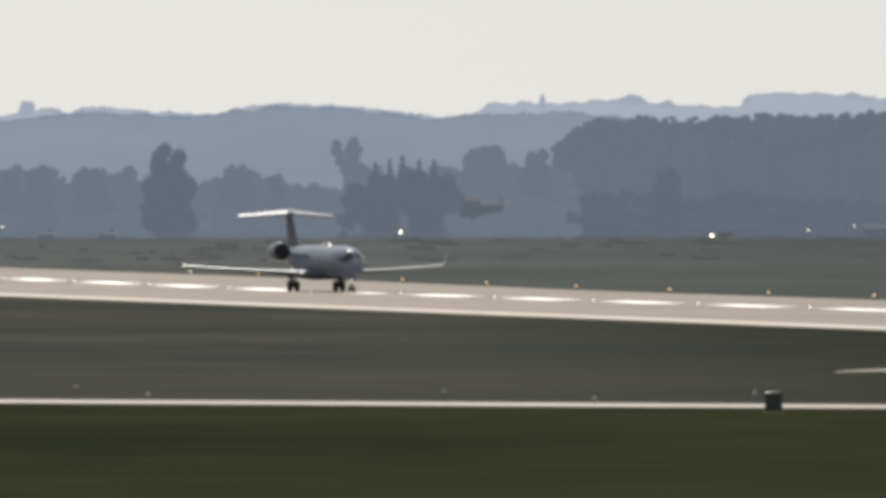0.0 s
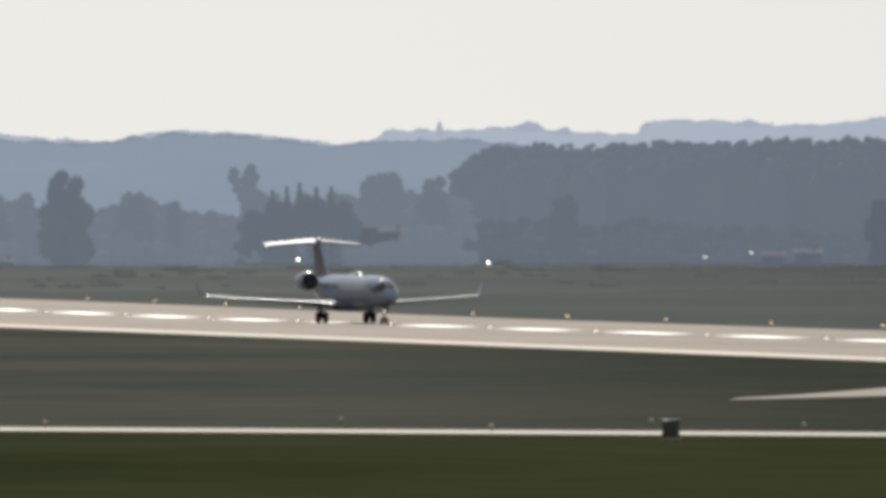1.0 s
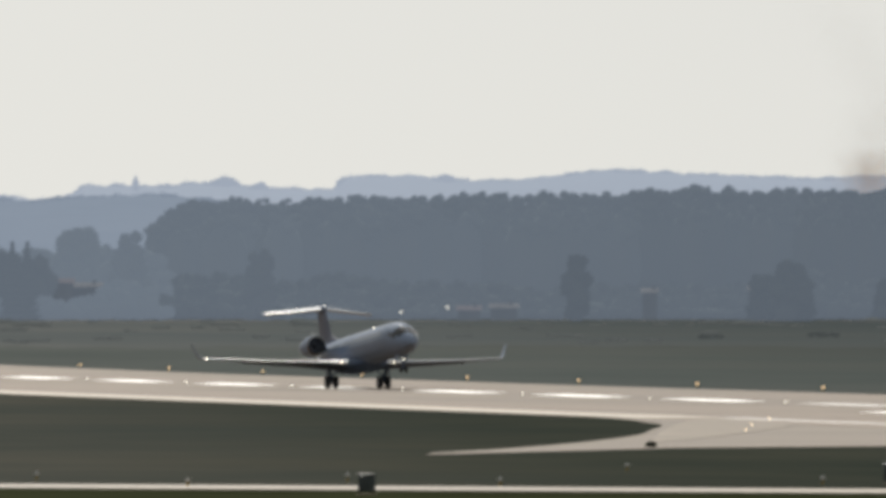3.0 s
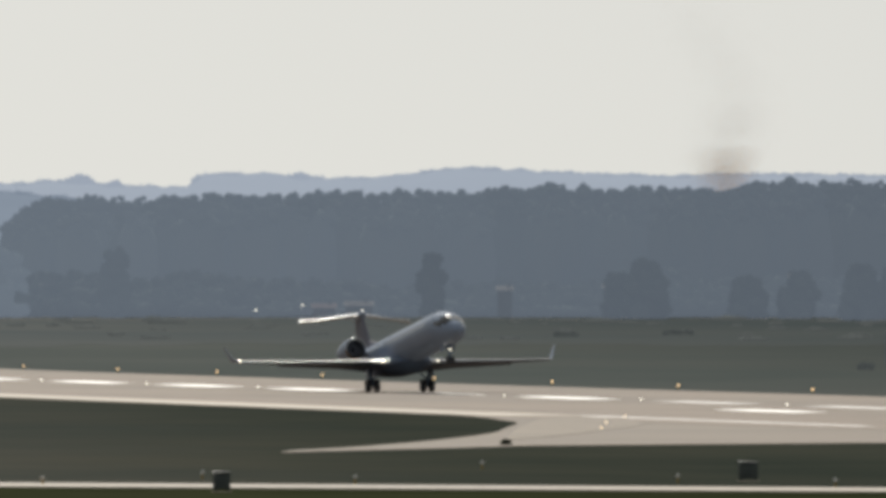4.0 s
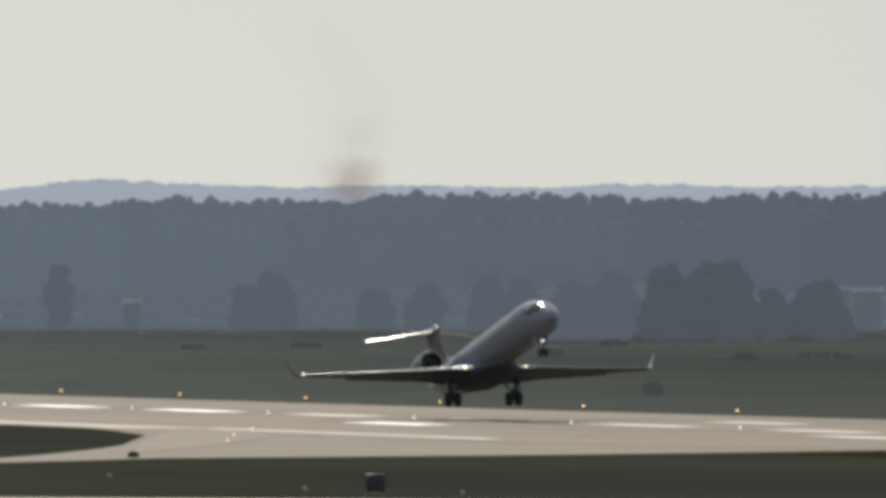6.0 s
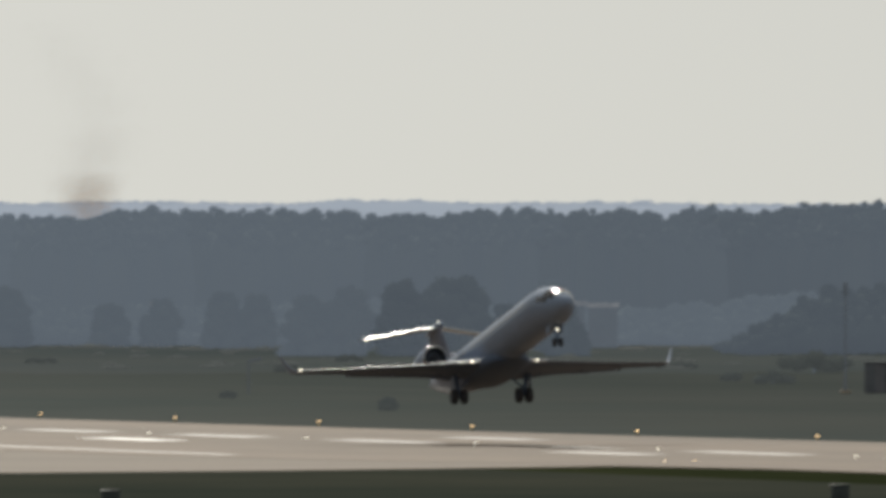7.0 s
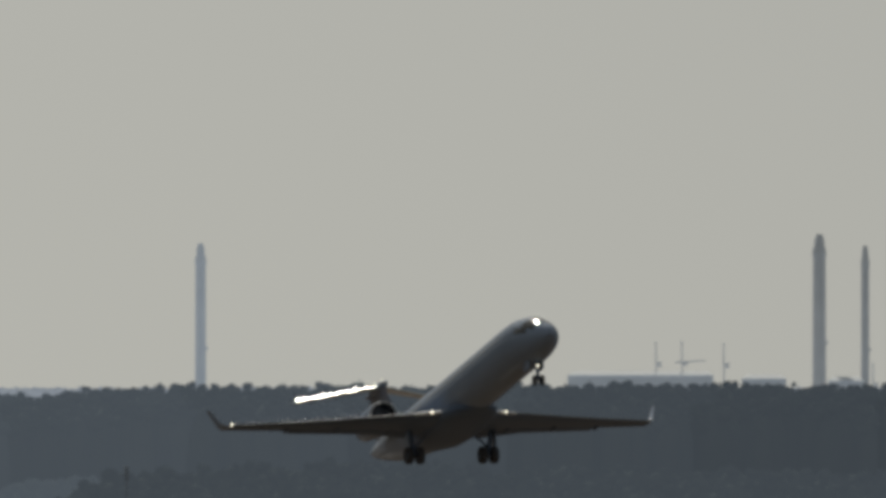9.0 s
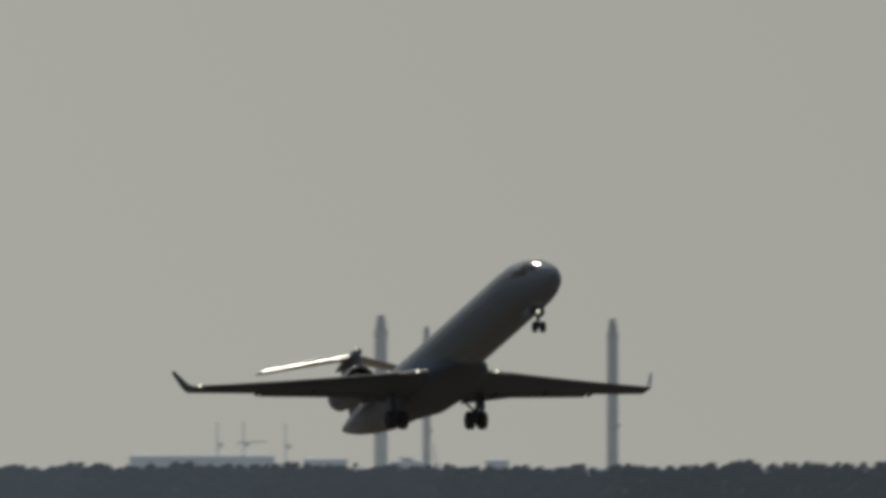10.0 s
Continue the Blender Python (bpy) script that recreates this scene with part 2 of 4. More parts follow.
ground = tagged(new("ground", mesh_of("ground", gverts, gfaces, GRASS)), "mown green airfield grass, patchy and worn", "grass", kind="structure")

RISE = ((300, 0.0), (1780, 0.0), (1980, 0.28), (2180, 0.42), (3300, 0.7))          # the far end lies a little higher
FAR_EDGE = ((300, 304.0), (1230, 301.0), (1380, 297.2), (1600, 296.8), (1800, 299.0), (2180, 303.5), (3300, 308.0))
NEAR_EDGE = ((300, 250.0), (980, 250.0), (1055, 249.0), (1084, 243.0), (1125, RUN_NEAR), (3300, RUN_NEAR))


def between(table, u):
    """Straight-line reading of a table of (place, value)."""
    for (a, p), (b, q) in zip(table, table[1:]):
        if u <= b:
            return p + (q - p) * max(0.0, (u - a)) / (b - a)
    return table[-1][1]


def strip_along(y0, y1, near, far, z, depth):
    """A slab along the runway between two edges, following its rise."""
    rows = []
    for k in range(61):
        y = y0 + (y1 - y0) * k / 60
        top, a, b = z + between(RISE, y), near(y), far(y)
        rows.append([Vector((a, y, top)), Vector((b, y, top)), Vector((b, y, top - depth)), Vector((a, y, top - depth))])
    return loft(rows)


runway = tagged(part("runway", strip_along(300, 3300, lambda y: between(NEAR_EDGE, y), lambda y: between(FAR_EDGE, y), 0.06, 0.9), ASPHALT, None, smooth=False),
                "long grey asphalt runway shining in low sun", "runway", kind="structure")
stripe_mesh = mesh_of("stripe", [(-1.3, -11.5, 0), (1.3, -11.5, 0), (1.3, 15, 0), (-1.3, 15, 0), (-1.3, -11.5, 0.006), (1.3, -11.5, 0.006), (1.3, 15, 0.006), (-1.3, 15, 0.006)],
                      [(4, 5, 6, 7), (0, 1, 5, 4), (1, 2, 6, 5), (2, 3, 7, 6), (3, 0, 4, 7)], PAINT)
# greyer, fainter paint for the stripes below y = 1370
faint_mesh = stripe_mesh.copy()
faint_mesh.materials[0] = FAINT
DASH_Y = RUN_X / math.tan(bearing(961))
for k in range(-16, 24):
    y = DASH_Y - 50.0 * k
    tip = math.atan2(between(RISE, y + 15) - between(RISE, y - 11.5), 26.5)
    part("stripe", faint_mesh if y < 1370 else stripe_mesh, PAINT, runway, "faint grey stripe" if y < 1370 else "", pose(RUN_X, y, 0.066 + between(RISE, y), math.degrees(tip)))
part("shoulder", strip_along(1236, 3300, lambda y: RUN_NEAR + 0.05, lambda y: RUN_NEAR + 6.5, 0.066, 0.03), CONCRETE, runway, "pale concrete runway shoulder", smooth=False)
part("edge_line", box(1.3, 86, 0.006, (RUN_NEAR + 6.0, 1192, 0.0645)), FAINT, runway, "faint pale edge line across the exit", smooth=False)
for x, y, mat in ((260.8, 1274.0, PAINT), (284.4, 1274.0, FAINT), (264.5, 1155.0, FAINT)):
    part("touchdown_bar", box(2.6, 24.0, 0.006, (x, y, 0.066)), mat, runway, "broad white touchdown bar", smooth=False)
exit_line = [(RUN_NEAR + 0.5, 1252), (234.0, 1236), (232.2, 1220), (230.0, 1205), (226.6, 1181.5), (218.5, 1143), (210.5, 1106), (198.6, 1060.5), (186.9, 1021.5), (181.3, 1006), (179, 996),
             (190.5, 1016), (198.4, 1031), (222, 1046), (246, 1070), (RUN_NEAR + 2.5, 1126)]
smooth_exit = []
for i in range(len(exit_line)):
    a, b, c, d = (Vector(exit_line[(i + j) % len(exit_line)]) for j in (-1, 0, 1, 2))
    for k in range(4):
        t = k / 4
        smooth_exit.append(tuple(0.5 * (2 * b + (c - a) * t + (2 * a - 5 * b + 4 * c - d) * t * t + (3 * b - a - 3 * c + d) * t ** 3)) if 0 < i < 8 else tuple(b.lerp(c, t)))
sheet("taxiway_exit", smooth_exit, 0.05, TAXI, "pale asphalt taxiway exit curving off the runway", "taxiway")
PATCH = material("worn_pale_asphalt", (0.222, 0.172, 0.124), 0.7, scale=12, fine=1.5, spread=0.16, gloss=0.04)
sheet("exit_fillet", [tuple(on_ground(u, v).xy) for u, v in ((1885, 624), (1908, 612), (1935, 602), (1985, 599), (2050, 601), (2098, 605), (2118, 609.5), (2098, 615), (2050, 622), (1985, 630), (1930, 636), (1872, 640))], 0.070, PATCH,
      "pale worn patch of asphalt where the exit turns off", "taxiway", depth=0.02)
sheet("bare_track", [tuple(on_ground(u, v).xy) for u, v in ((1838, 753), (1880, 751.5), (1950, 754), (2010, 757), (1950, 758), (1870, 756))], 0.02, DRYHAZE, "short bare pale track in the grass", "track", depth=0.04)
t_dir = (on_ground(2600, 726) - on_ground(0, 710)).normalized()
t_side = Vector((-t_dir.y, t_dir.x, 0)) * 6.6
t_a, t_b = on_ground(0, 712) - t_dir * 260, on_ground(2600, 728) + t_dir * 260
sheet("taxiway", [tuple(p.xy) for p in (t_a - t_side, t_b - t_side, t_b + t_side, t_a + t_side)], 0.05, TAXIWAY,
      "pale concrete taxiway crossing the grass", "taxiway")
s_a, s_b = t_a + t_side, t_b + t_side
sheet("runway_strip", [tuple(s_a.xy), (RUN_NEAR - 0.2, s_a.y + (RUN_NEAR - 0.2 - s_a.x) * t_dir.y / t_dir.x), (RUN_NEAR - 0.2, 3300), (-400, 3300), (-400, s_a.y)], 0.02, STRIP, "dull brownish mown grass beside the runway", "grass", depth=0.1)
field = sheet("far_field", [(296.6, 300), (1500, 300), (1900, 4900), (-900, 4900), (-400, 3302), (296.6, 3302)], 0.02, DRYHAZE, "dry meadow beyond the runway, greyed for haze", "meadow", depth=0.1)

edge_rng = random.Random(5)
rough_edge = [(-900 + 75 * k, 2420 + 25 * math.sin(k * 0.43) + edge_rng.uniform(-45, 45)) for k in range(101)]
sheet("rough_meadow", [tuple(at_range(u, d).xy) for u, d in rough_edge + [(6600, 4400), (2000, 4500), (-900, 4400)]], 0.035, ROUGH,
      "rough meadow with tufts before the woods, paled for haze", "meadow", depth=0.1)


# ---- lamps along the runway ----
def runway_lamp():
    lamp = empty("runway_lamp", Matrix.Translation((0, 0, 0)), "small yellow runway edge lamp on a short stem, lit", "runway lamp", "runway edge lamps")
    part("stem", tube((0, 0, 0), (0, 0, 0.28), 0.05), YELLOW, lamp)
    part("base", tube((0, 0, 0), (0, 0, 0.05), 0.14, 0.12), DARK, lamp)
    part("glass", lathe([(0.28, 0.035), (0.30, 0.06), (0.35, 0.065), (0.39, 0.04), (0.41, 0.015)], 12, "z"), LAMPGLASS, lamp, "glowing amber lamp glass")
    return lamp


lamp = runway_lamp()
LAMP_Y = LIGHT_X / math.tan(bearing(1361))
lamp.matrix_world = Matrix.Translation((LIGHT_X, LAMP_Y, between(RISE, LAMP_Y)))
for k in list(range(-7, 0)) + list(range(1, 17)):
    y = LAMP_Y - 50.0 * k
    copy_thing(lamp, Matrix.Translation((max(LIGHT_X, between(FAR_EDGE, y) + 0.6), y, between(RISE, y))))


# ---- the aeroplane: nose towards -y, origin on the ground under the main wheels ----
def ring(y, rx, rz, zc, n=28, power=2.0):
    return [Vector((rx * math.copysign(abs(math.cos(w)) ** (2 / power), math.cos(w)), y, zc + rz * math.copysign(abs(math.sin(w)) ** (2 / power), math.sin(w))))
            for w in (2 * math.pi * i / n for i in range(n))]


def foil(x, y, z, chord, thick, tilt=0.0, vertical=False, n=9):
    """An aerofoil section with its leading edge at x, y, z."""
    pts = []
    for i in range(2 * n):
        s = i / n
        c = s if s <= 1 else 2 - s
        c = c * c * (3 - 2 * c)
        h = 0.5 * thick * chord * (2.969 * math.sqrt(max(c, 0)) - 1.26 * c - 3.516 * c * c + 2.843 * c ** 3 - 1.015 * c ** 4)
        h = h if i <= n else -h * 0.8
        pts.append(Vector((x + h, y + c * chord, z)) if vertical else Vector((x, y + c * chord, z + h)))
    turn = Matrix.Translation((x, y, z)) @ Matrix.Rotation(tilt, 4, "X") @ Matrix.Translation((-x, -y, -z))
    return [turn @ p for p in pts]


FUS = [(-20.2, 0.05, 0.05, 2.20), (-20.0, 0.30, 0.28, 2.21), (-19.5, 0.56, 0.53, 2.25), (-18.7, 0.86, 0.82, 2.34), (-17.8, 1.08, 1.06, 2.47), (-16.8, 1.23, 1.23, 2.59), (-15.5, 1.325, 1.325, 2.69),
       (-14.0, 1.345, 1.345, 2.72), (-10.0, 1.345, 1.345, 2.72), (-4.0, 1.345, 1.345, 2.72), (3.0, 1.345, 1.345, 2.72), (5.5, 1.32, 1.30, 2.75), (8.0, 1.18, 1.14, 2.90),
       (10.5, 0.92, 0.88, 3.12), (12.8, 0.58, 0.58, 3.38), (14.4, 0.28, 0.32, 3.60), (15.2, 0.12, 0.16, 3.70)]


def hull_at(y):
    """Half width, half height and centre height of the hull at y."""
    for a, b in zip(FUS, FUS[1:]):
        if a[0] <= y <= b[0]:
            k = (y - a[0]) / (b[0] - a[0])
            return [a[i] + (b[i] - a[i]) * k for i in (1, 2, 3)]
    return list(FUS[-1][1:])


def hull_patch(y0, y1, w0, w1, side, lift=0.012, nu=5, nv=6):
    """A patch of skin just proud of the hull, between two angles up from the horizontal."""
    rows = []
    for i in range(nu + 1):
        y = y0 + (y1 - y0) * i / nu
        rx, rz, zc = hull_at(y)
        rows.append([Vector((side * (rx + lift) * math.cos(radians(w0 + (w1 - w0) * j / nv)), y, zc + (rz + lift) * math.sin(radians(w0 + (w1 - w0) * j / nv)))) for j in range(nv + 1)])
    return loft(rows, closed=False, caps=False)


def wheel(parent, x, y, r, w, label=""):
    """A tyre with its rim under a gear leg."""
    hub = part("wheel", lathe([(-w * 0.3, r * 0.5), (-w * 0.36, r * 0.3), (-w * 0.2, r * 0.08), (w * 0.2, r * 0.08), (w * 0.36, r * 0.3), (w * 0.3, r * 0.5)], 20, "x"), SHADEGREY, parent, label,
               Matrix.Translation((x, y, r)))
    part("tyre", lathe([(-w * 0.3, r * 0.5), (-w * 0.48, r * 0.7), (-w * 0.5, r * 0.84), (-w * 0.36, r * 0.97), (0, r), (w * 0.36, r * 0.97), (w * 0.5, r * 0.84), (w * 0.48, r * 0.7), (w * 0.3, r * 0.5)], 24, "x"), RUBBER, hub)
    return hub


WHEELS, GEARS = [], []
LONG = 1.055          # the lengthened hull


def aeroplane():
    plane = empty("aeroplane", pose(0, 0, 0), "white twin-engined regional jet with a high tail, gear down, taking off", "aeroplane")
    dense = []
    for a, b in zip(FUS, FUS[1:]):
        k = max(1, int((b[0] - a[0]) / 1.2))
        dense += [[a[i] + (b[i] - a[i]) * j / k for i in range(4)] for j in range(k)]
    dense.append(list(FUS[-1]))
    fus = part("fuselage", loft([ring(y, rx, rz, zc, 36) for y, rx, rz, zc in dense]), WHITE, plane, "glossy white paint toned blue-grey for its backlit side")
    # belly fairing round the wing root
    part("belly_fairing", loft([ring(y, rx, rz, zc, 28, 2.6) for y, rx, rz, zc in ((-6.4, 0.2, 0.1, 1.5), (-5.4, 1.1, 0.3, 1.53), (-4.0, 1.55, 0.5, 1.58), (0, 1.65, 0.56, 1.58), (2.6, 1.45, 0.5, 1.62), (4.6, 0.9, 0.3, 1.70), (5.6, 0.2, 0.1, 1.8))]), SHADEGREY, plane)
    for side in (-1, 1):
        part("windscreen", hull_patch(-19.05, -17.75, 30, 87, side), GLASS, fus, "dark cockpit windscreen")
        part("side_window", hull_patch(-18.5, -17.1, 12, 30, side), GLASS, fus, "dark cockpit side window")
        window = None
        for k in range(26):
            y = -14.4 + k * 0.81
            if -0.5 < y < 0.4:
                continue
            part("cabin_window", hull_patch(y, y + 0.27, 14, 30, side, 0.008, 2, 2), GLASS, fus)
        part("cabin_door", hull_patch(-16.6, -15.75, -28, 40, side, 0.01, 3, 6), WHITE, fus)
        # wing with a curved-up tip blade
        secs = []
        for s in range(11):
            k = s / 10
            x = 0.9 + (11.65 - 0.9) * k
            crank = max(0.0, (4.2 - x)) * 0.42
            le = -4.3 + (x - 0.9) * 0.545
            chord = 1.45 + (11.65 - x) * 0.235 + crank
            z = 1.60 + (x - 0.9) * 0.042 + 0.25 * k * k
            secs.append(foil(side * x, le, z, chord, 0.125 - 0.03 * k, radians(-2.0 + 3.0 * k)))
        wing = part("wing", loft(secs), SHADEGREY, plane, "grey wing, toned dark and blue for its shaded underside")
        # brighter metal on the inner slat stands in for the sun's glint there
        for x0, x1, mat, note in ((1.6, 2.8, BARE, "inner slat, brighter metal for the glint"), (2.86, 11.5, SLAT, "dull metal outer slat")):
            lead = []
            for s in range(6):
                x = x0 + (x1 - x0) * s / 5
                k = (x - 0.9) / 10.75
                le, z = -4.3 + (x - 0.9) * 0.545, 1.60 + (x - 0.9) * 0.042 + 0.25 * k * k
                lead.append([Vector((side * x, le + 0.06 * math.cos(w) - 0.02, z + 0.062 * (1.3 - k) * math.sin(w))) for w in (2 * math.pi * i / 12 for i in range(12))])
            part("leading_edge", loft(lead), mat, wing, note)
        tip = [foil(side * 11.65, 1.57, 2.30, 1.45, 0.09), foil(side * 11.85, 1.85, 2.38, 1.25, 0.09), foil(side * 12.02, 2.25, 2.63, 1.0, 0.09), foil(side * 12.4, 3.1, 3.50, 0.45, 0.08)]
        for r in tip[1:]:
            c = r[0].copy()
            for p in r:
                off = p.z - c.z
                p.z, p.x = c.z + off * 0.3, p.x - side * off
        part("winglet", loft(tip), WHITE, wing, "white upswept winglet")

        def trailing(x):
            """Place and height of the trailing edge."""
            k = (x - 0.9) / 10.75
            chord = 1.45 + (11.65 - x) * 0.235 + max(0.0, (4.2 - x)) * 0.42
            return -4.3 + (x - 0.9) * 0.545 + chord, 1.60 + (x - 0.9) * 0.042 + 0.25 * k * k + chord * math.sin(radians(-2.0 + 3.0 * k))

        for x, ln in ((3.2, 1.9), (6.0, 1.6), (8.6, 1.3)):
            y, z = trailing(x)
            part("flap_fairing", loft([ring(y - 0.5 + a * ln, 0.01 + 0.11 * b, 0.01 + 0.14 * b, z - 0.05 - 0.06 * a, 12) for a, b in ((-0.5, 0.1), (-0.25, 0.8), (0.05, 1), (0.35, 0.6), (0.5, 0.08))]), SHADEGREY, wing,
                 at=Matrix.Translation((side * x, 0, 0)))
        # flap lowered for take-off
        fl = []
        for x in (1.7, 4.2, 8.4):
            te, z = trailing(x)
            fl.append(foil(side * x, te - 0.5, z - 0.02, 0.92 - 0.03 * x, 0.12, radians(-8)))
        part("flap", loft(fl), SHADEGREY, wing)
        part("landing_light", lathe([(-0.03, 0.04), (0.0, 0.06), (0.05, 0.055)], 16, "y"), LAMPWHITE, wing, "lit landing light in the wing root", Matrix.Translation((side * 2.05, -3.92, 1.64)))
        part("tip_light", lathe([(-0.14, 0.02), (-0.08, 0.05), (0.1, 0.05), (0.14, 0.02)], 10, "y"), LAMPWHITE if side < 0 else BARE, wing, "lit wing tip light", Matrix.Translation((side * 11.6, 1.5, 2.30)))
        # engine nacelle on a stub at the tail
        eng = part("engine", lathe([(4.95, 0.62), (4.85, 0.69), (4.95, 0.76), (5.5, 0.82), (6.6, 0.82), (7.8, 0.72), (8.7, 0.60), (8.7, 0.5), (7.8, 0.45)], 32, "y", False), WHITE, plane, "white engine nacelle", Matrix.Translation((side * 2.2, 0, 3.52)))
        part("intake_lip", lathe([(5.06, 0.60), (4.90, 0.63), (4.83, 0.69), (4.90, 0.76), (5.06, 0.785)], 32, "y", False), LIP, eng, "polished intake lip")
        part("fan", lathe([(5.5, 0.60), (5.52, 0.2), (5.2, 0.02)], 24, "y"), FAN, eng, "dark fan inside the intake")
        duct = lathe([(5.04, 0.615), (5.5, 0.61)], 32, "y", False)
        part("intake_duct", duct, FAN, eng)
        part("exhaust", lathe([(8.6, 0.42), (9.2, 0.3), (9.5, 0.05)], 20, "y"), DARK, eng)
        part("pylon", loft([foil(side * 0.9, 6.2, 3.40, 2.7, 0.12), foil(side * 1.6, 6.3, 3.48, 2.4, 0.12)]), WHITE, eng, at=Matrix.Translation((-side * 2.2, 0, -3.52)))
        # high tailplane half
        secs = []
        for s in range(6):
            k = s / 5
            secs.append(foil(side * (0.05 + 4.2 * k), 12.5 + 2.35 * k, 6.80 - 0.26 * k, 2.5 - 1.25 * k, 0.10, radians(8.5)))
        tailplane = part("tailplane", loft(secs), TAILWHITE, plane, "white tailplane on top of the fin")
        part("leading_edge", loft([[Vector((side * x, y + 0.10 * math.cos(w), z + 0.10 * math.sin(w))) for w in (2 * math.pi * i / 10 for i in range(10))] for x, y, z in ((0.3, 12.68, 6.78), (4.2, 14.84, 6.54))]), TAILEDGE, tailplane, "bare metal leading edge")
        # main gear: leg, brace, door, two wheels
        leg = part("main_gear", tube((side * 2.05, 0.0, 0.45), (side * 2.25, -0.1, 1.75), 0.11, 0.14), SHADEGREY, plane, "main landing gear leg")
        GEARS.append(leg)
        part("axle", tube((side * 2.05 - 0.42, 0, 0.46), (side * 2.05 + 0.42, 0, 0.46), 0.07), DARK, leg)
        part("brace", tube((side * 2.1, 0, 0.85), (side * 1.2, -0.1, 1.65), 0.06), SHADEGREY, leg)
        part("torque_link", loft([ring(y, 0.05, 0.02, z, 8) for y, z in ((0.15, 0.55), (0.32, 0.82), (0.15, 1.1))]), DARK, leg, at=Matrix.Translation((side * 2.08, 0, 0)))
        part("gear_door", box(0.04, 0.75, 0.85, (side * 2.42, -0.05, 1.35), 0.015), WHITE, leg)
        for dx in (-0.31, 0.31):
            WHEELS.append((wheel(leg, side * 2.05 + dx, 0, 0.47, 0.40), 0.47))
    # fin, bullet, nose gear, lights
    fin = part("fin", loft([foil(0, 8.9, 3.8, 5.2, 0.09, 0, True), foil(0, 10.2, 4.8, 4.3, 0.09, 0, True), foil(0, 12.2, 6.8, 3.0, 0.09, 0, True)]), FINBLUE, plane, "dark blue fin")
    part("dorsal_fairing", loft([ring(y, rx, rz, zc, 12) for y, rx, rz, zc in ((6.6, 0.03, 0.03, 4.05), (8.0, 0.1, 0.25, 4.05), (9.4, 0.2, 0.5, 4.1), (11.0, 0.2, 0.6, 4.1))]), FINBLUE, fin)
    part("bullet", loft([ring(y, r, r, 6.88, 16) for y, r in ((11.6, 0.03), (11.9, 0.16), (12.5, 0.24), (14.2, 0.22), (15.6, 0.1), (16.0, 0.02))]), WHITE, fin)
    part("beacon", lathe([(0, 0.05), (0.05, 0.05), (0.09, 0.03), (0.1, 0.01)], 12, "z"), LAMPWHITE, fin, "small lit beacon", Matrix.Translation((0, 12.4, 7.08)))
    part("beacon", lathe([(0, 0.08), (0.08, 0.08), (0.14, 0.05), (0.16, 0.01)], 12, "z"), LAMPWHITE, fus, "small lit beacon", Matrix.Translation((0, -6.5, 4.06)))
    leg = part("nose_gear", tube((0, -17.3, 0.3), (0, -17.1, 1.55), 0.08, 0.10), SHADEGREY, plane, "nose landing gear leg")
    part("axle", tube((-0.28, -17.3, 0.28), (0.28, -17.3, 0.28), 0.05), DARK, leg)
    part("drag_strut", tube((0, -17.2, 0.9), (0, -15.9, 1.5), 0.05), SHADEGREY, leg)
    part("taxi_light", lathe([(-0.08, 0.05), (-0.05, 0.06), (0.06, 0.05)], 14, "y"), LAMPWHITE, leg, "lit taxi light", Matrix.Translation((0, -17.35, 1.05)))
    for sx in (-1, 1):
        part("gear_door", box(0.03, 1.1, 0.5, (sx * 0.38, -16.6, 1.22), 0.01), WHITE, leg)
        WHEELS.append((wheel(leg, sx * 0.2, -17.3, 0.28, 0.2), 0.28))
    for ob in plane.children_recursive:
        ob.location.y *= LONG
        if ob.name.split(".")[0] not in ("wheel", "tyre", "landing_light", "tip_light", "beacon", "taxi_light"):
            for v in ob.data.vertices:
                v.co.y *= LONG
    return plane


plane = aeroplane()


# ---- woods, hills and trees ----
core = bmesh.new()
bmesh.ops.create_icosphere(core, subdivisions=2, radius=1.0)
core.verts.index_update()
CORE_V = np.array([v.co[:] for v in core.verts])
CORE_F = np.array([[v.index for v in f.verts] for f in core.faces])
core.free()
RNG = np.random.default_rng(7)


